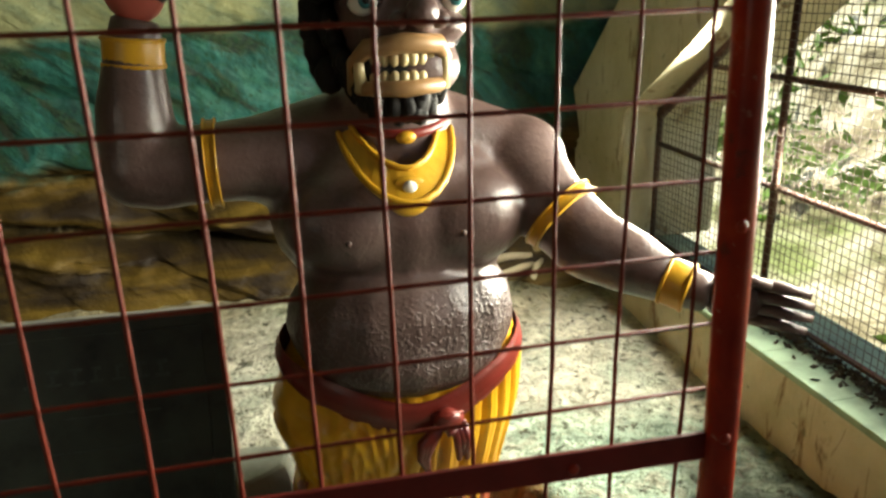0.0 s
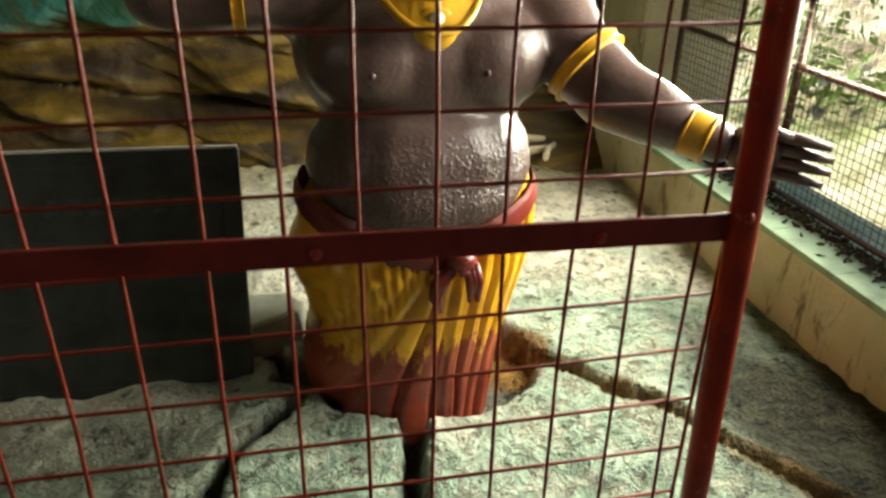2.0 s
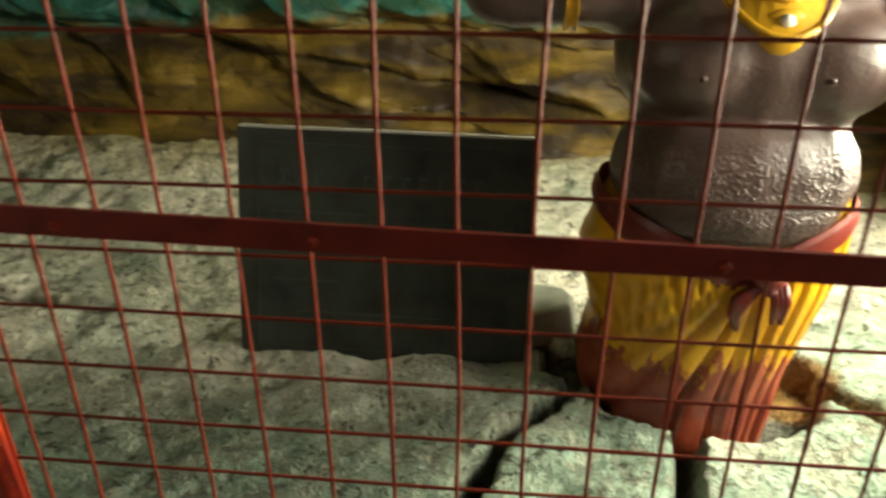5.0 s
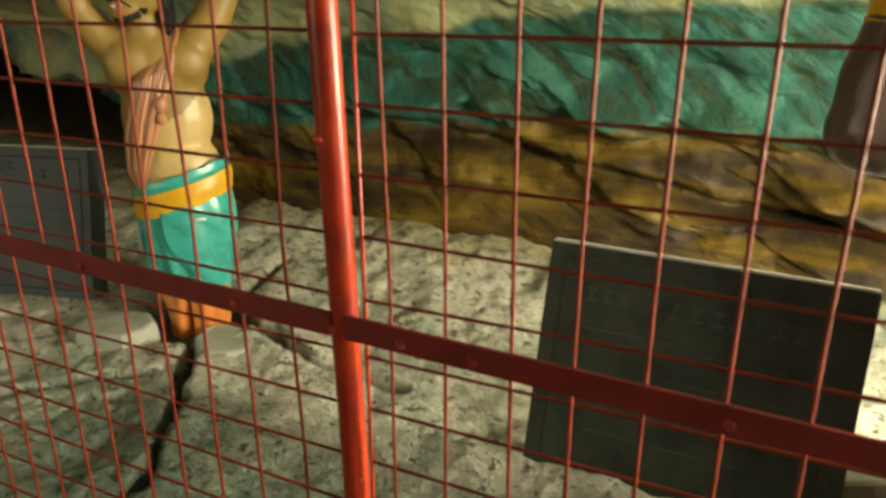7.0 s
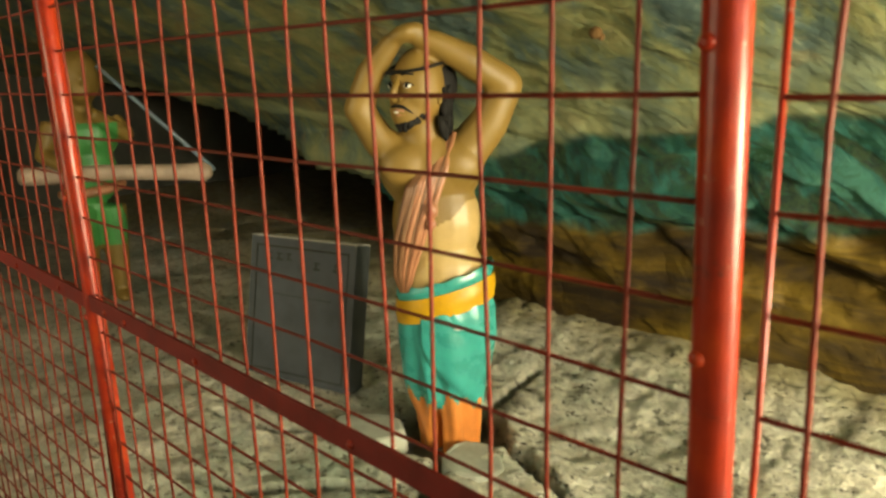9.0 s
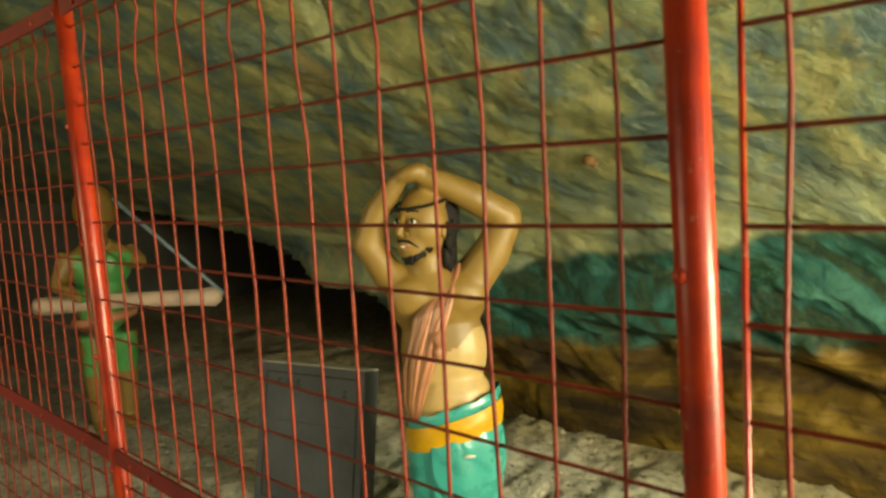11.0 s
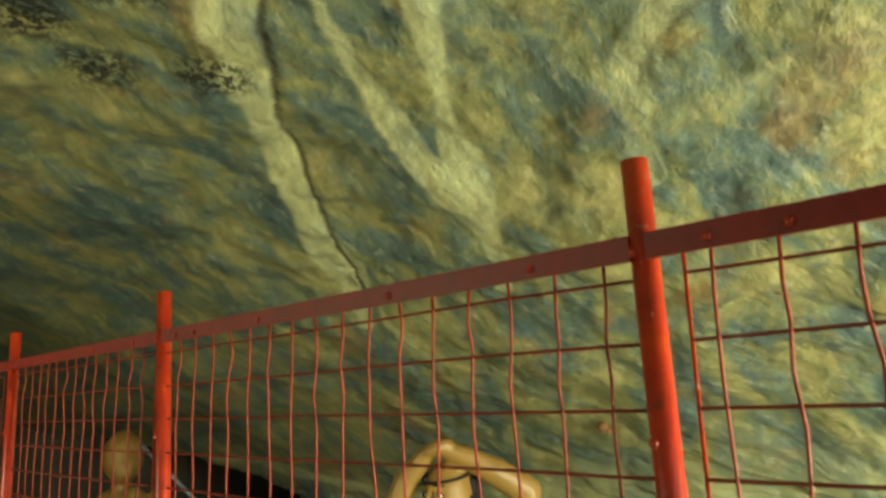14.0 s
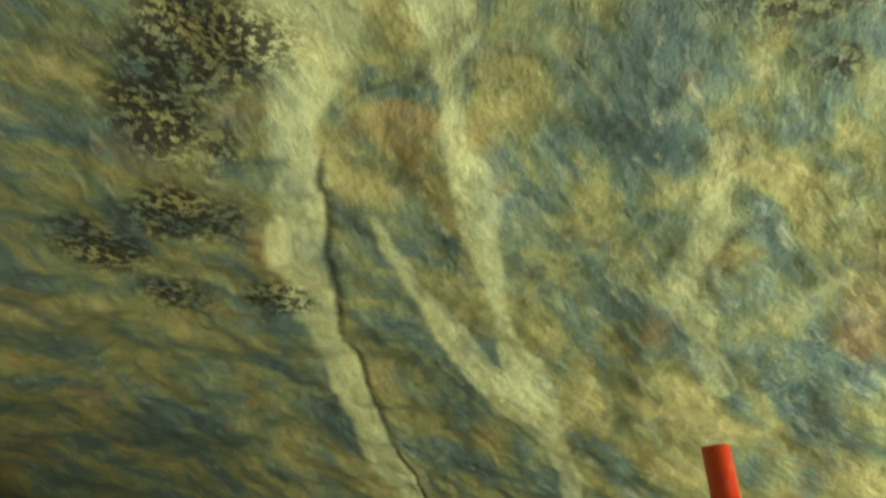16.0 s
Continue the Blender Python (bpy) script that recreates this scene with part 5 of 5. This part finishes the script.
    # broad flat waistband in gold over a turquoise edge
    for z0, z1, mi, o in ((0.535, 0.585, 5, 0.0), (0.445, 0.540, 7, 0.007)):
        band = []
        for t in np.linspace(0, 1, 7):
            bulge = o + 0.008 * math.sin(math.pi * t) + (0.003 if t in (0.0, 1.0) else 0)
            band.append([bm.verts.new((0.01 + (0.182 + bulge) * math.cos(a), (0.137 + bulge) * math.sin(a), z0 - 0.005 + (z1 - z0) * t + 0.050 * math.cos(a) + (0.004 * math.sin(13 * a) if mi == 5 and t > 0.9 else 0))) for a in np.linspace(0, 2 * math.pi, 72, endpoint=False)])
        for r0, r1 in zip(band, band[1:]):
            for k in range(72):
                f = bm.faces.new((r0[k], r0[(k + 1) % 72], r1[(k + 1) % 72], r1[k]))
                f.smooth, f.material_index = True, mi
    add_ball(bm, (0.06, -0.158, 0.40), (0.024, 0.006, 0.007), 3, 8)
    ob = thing("man_statue", bm, [M_MSKIN, M_MPALE, M_HAIR, M_WHITE, M_PINK, M_TEAL, M_ORANGE, M_GOLD, M_MSKIN, M_SASH],
               "ochre statue, hands on head, turquoise waist cloth, sunk in cracked ground", "statue")
    ob.matrix_basis = pose(-1.60, 1.35, 0.10, 0, 0, 44.4) @ Matrix.Scale(0.925, 4)
    return ob


man_statue()


def carrier_statue():
    def body(bm):
        add_ball(bm, (0, -0.01, 1.36), (0.125, 0.13, 0.16))
        add_ball(bm, (0, -0.07, 1.28), (0.07, 0.07, 0.07))
        add_ball(bm, (0, -0.14, 1.35), (0.02, 0.025, 0.03))
        add_tube(bm, [(0, 0, 1.12), (0, 0, 1.28)], 0.06, 12)
        add_ball(bm, (0, 0, 1.02), (0.19, 0.12, 0.16))
        add_ball(bm, (0, 0, 0.80), (0.16, 0.11, 0.2))
        add_tube(bm, [(-0.17, 0, 1.1), (-0.24, -0.05, 0.92), (-0.12, -0.2, 0.85)], [0.06, 0.052, 0.04], 12)
        add_tube(bm, [(0.16, 0, 1.1), (0.22, -0.08, 1.02), (0.02, -0.2, 1.16)], [0.06, 0.052, 0.04], 12)
        for sx in (-0.08, 0.09):
            add_tube(bm, [(sx, 0, 0.6), (sx, 0, 0.3), (sx, 0.0, -0.02)], [0.09, 0.07, 0.05], 12)
            add_ball(bm, (sx, -0.05, 0.03), (0.05, 0.1, 0.04))

    bm = blended(body, 0.014, 5)
    for f in bm.faces:
        c = f.calc_center_median()
        if 0.36 < c.z < 1.10 and abs(c.x) < 0.15 + 0.03 * noise.noise(c * 9):
            f.material_index = 1
    add_tube(bm, [(0.165 * math.cos(a), 0.125 * math.sin(a), 0.70 + 0.02 * math.cos(a)) for a in np.linspace(0, 2 * math.pi, 25)], 0.03, 8, 2, 1.0, False)
    ob = thing("carrier_statue", bm, [M_MSKIN, M_GREEN, M_PINK], "ochre statue in a green tunic standing in the dim cave", "statue", smooth=True)
    ob.matrix_basis = pose(-4.42, 1.23, 0, 0, 0, 75)


carrier_statue()
bm = bmesh.new()
add_tube(bm, [(-0.35, 0, 0), (-0.3, 0, 0), (0.2, 0, 0.01), (0.62, 0, 0), (0.72, 0, 0.0), (0.76, 0, 0)], [0.05, 0.055, 0.045, 0.05, 0.06, 0.03], 12)
club = thing("wooden_club", bm, M_LOG, "pale pinkish wooden club held level by a statue", "club", smooth=True)
club.matrix_basis = pose(-4.35, 1.15, 0.80, 0, 0, 45)
bm = bmesh.new()
add_tube(bm, [(0, 0, 0), (0.3, 0, -0.3), (0.62, 0, -0.62)], [0.012, 0.012, 0.012], 8)
sp = thing("spear", bm, M_SPEAR, "thin blue-grey spear slanting beside the carrier statue", "spear", smooth=True)
sp.matrix_basis = pose(-4.3, 1.3, 1.42, 0, 0, 45)

# ---- loose things on the ground ----


def broken_slab(at, size, rz, seed, label):
    r = random.Random(seed)
    bm = bmesh.new()
    w, d, h = size
    n = 11
    rings = []
    for z, k in ((-0.03, 1.03), (h * 0.55, 1.0), (h * 0.9, 0.96), (h, 0.88)):
        r2 = random.Random(seed)
        rings.append([bm.verts.new((w * k * math.cos(2 * math.pi * i / n) * r2.uniform(0.8, 1.1), d * k * math.sin(2 * math.pi * i / n) * r2.uniform(0.8, 1.1), z + (0.012 * noise.noise(Vector((i * 2.1, seed, z))) if z > 0 else 0))) for i in range(n)])
    for a, b in zip(rings, rings[1:]):
        for i in range(n):
            bm.faces.new((a[i], a[(i + 1) % n], b[(i + 1) % n], b[i]))
    bm.faces.new(rings[-1])
    bm.faces.new(rings[0][::-1])
    ob = thing("broken_slab", bm, M_SLAB, label, "stone slab", "broken slabs")
    ob.matrix_basis = pose(*at, r.uniform(-4, 4), r.uniform(-4, 4), rz)


M_SLAB = simple("pale_broken_cement", (0.33, 0.34, 0.28), 0.8, 0.3, 0.35, 9, 0, 0.7, 35)
broken_slab((0.68, 1.27, 0.02), (0.17, 0.11, 0.075), 8, 4, "pale broken cement slab lying behind the black board")
broken_slab((-1.80, 1.12, 0.0), (0.17, 0.13, 0.06), 30, 9, "pale broken cement lump beside a sunken statue")
broken_slab((-1.36, 1.24, 0.0), (0.14, 0.11, 0.035), -20, 12, "pale broken cement lump beside a sunken statue")
M_STICK = simple("pale_dry_wood", (0.5, 0.42, 0.28), 0.8)
for k, (x, y, rz, ln) in enumerate(((1.93, 2.5, 35, 0.34), (1.99, 2.45, 62, 0.26), (1.90, 2.56, 15, 0.22))):
    bm = bmesh.new()
    add_tube(bm, [(-ln / 2, 0, 0.02), (0, 0.01, 0.026), (ln / 2, 0, 0.02)], [0.022, 0.02, 0.016], 6, 0, 0.7)
    st = thing("stick", bm, M_STICK, "pale dry piece of wood lying on the ground", "stick", "sticks on the ground")
    st.matrix_basis = pose(x, y, 0.07 + 0.02 * k, 0, 6, rz)
bm = bmesh.new()
add_ball(bm, (0, 0, 0), (0.03, 0.022, 0.026), 0, 12)
add_ball(bm, (0.022, 0.01, -0.018), (0.016, 0.014, 0.016), 0, 10)
M_NEST = simple("brown_mud_nest", (0.16, 0.08, 0.025), 0.9)
nest = thing("insect_nest", bm, M_NEST, "small brown mud nest stuck to the rock", "nest", smooth=True)
nest.matrix_basis = pose(-1.595, 2.31, 1.475)
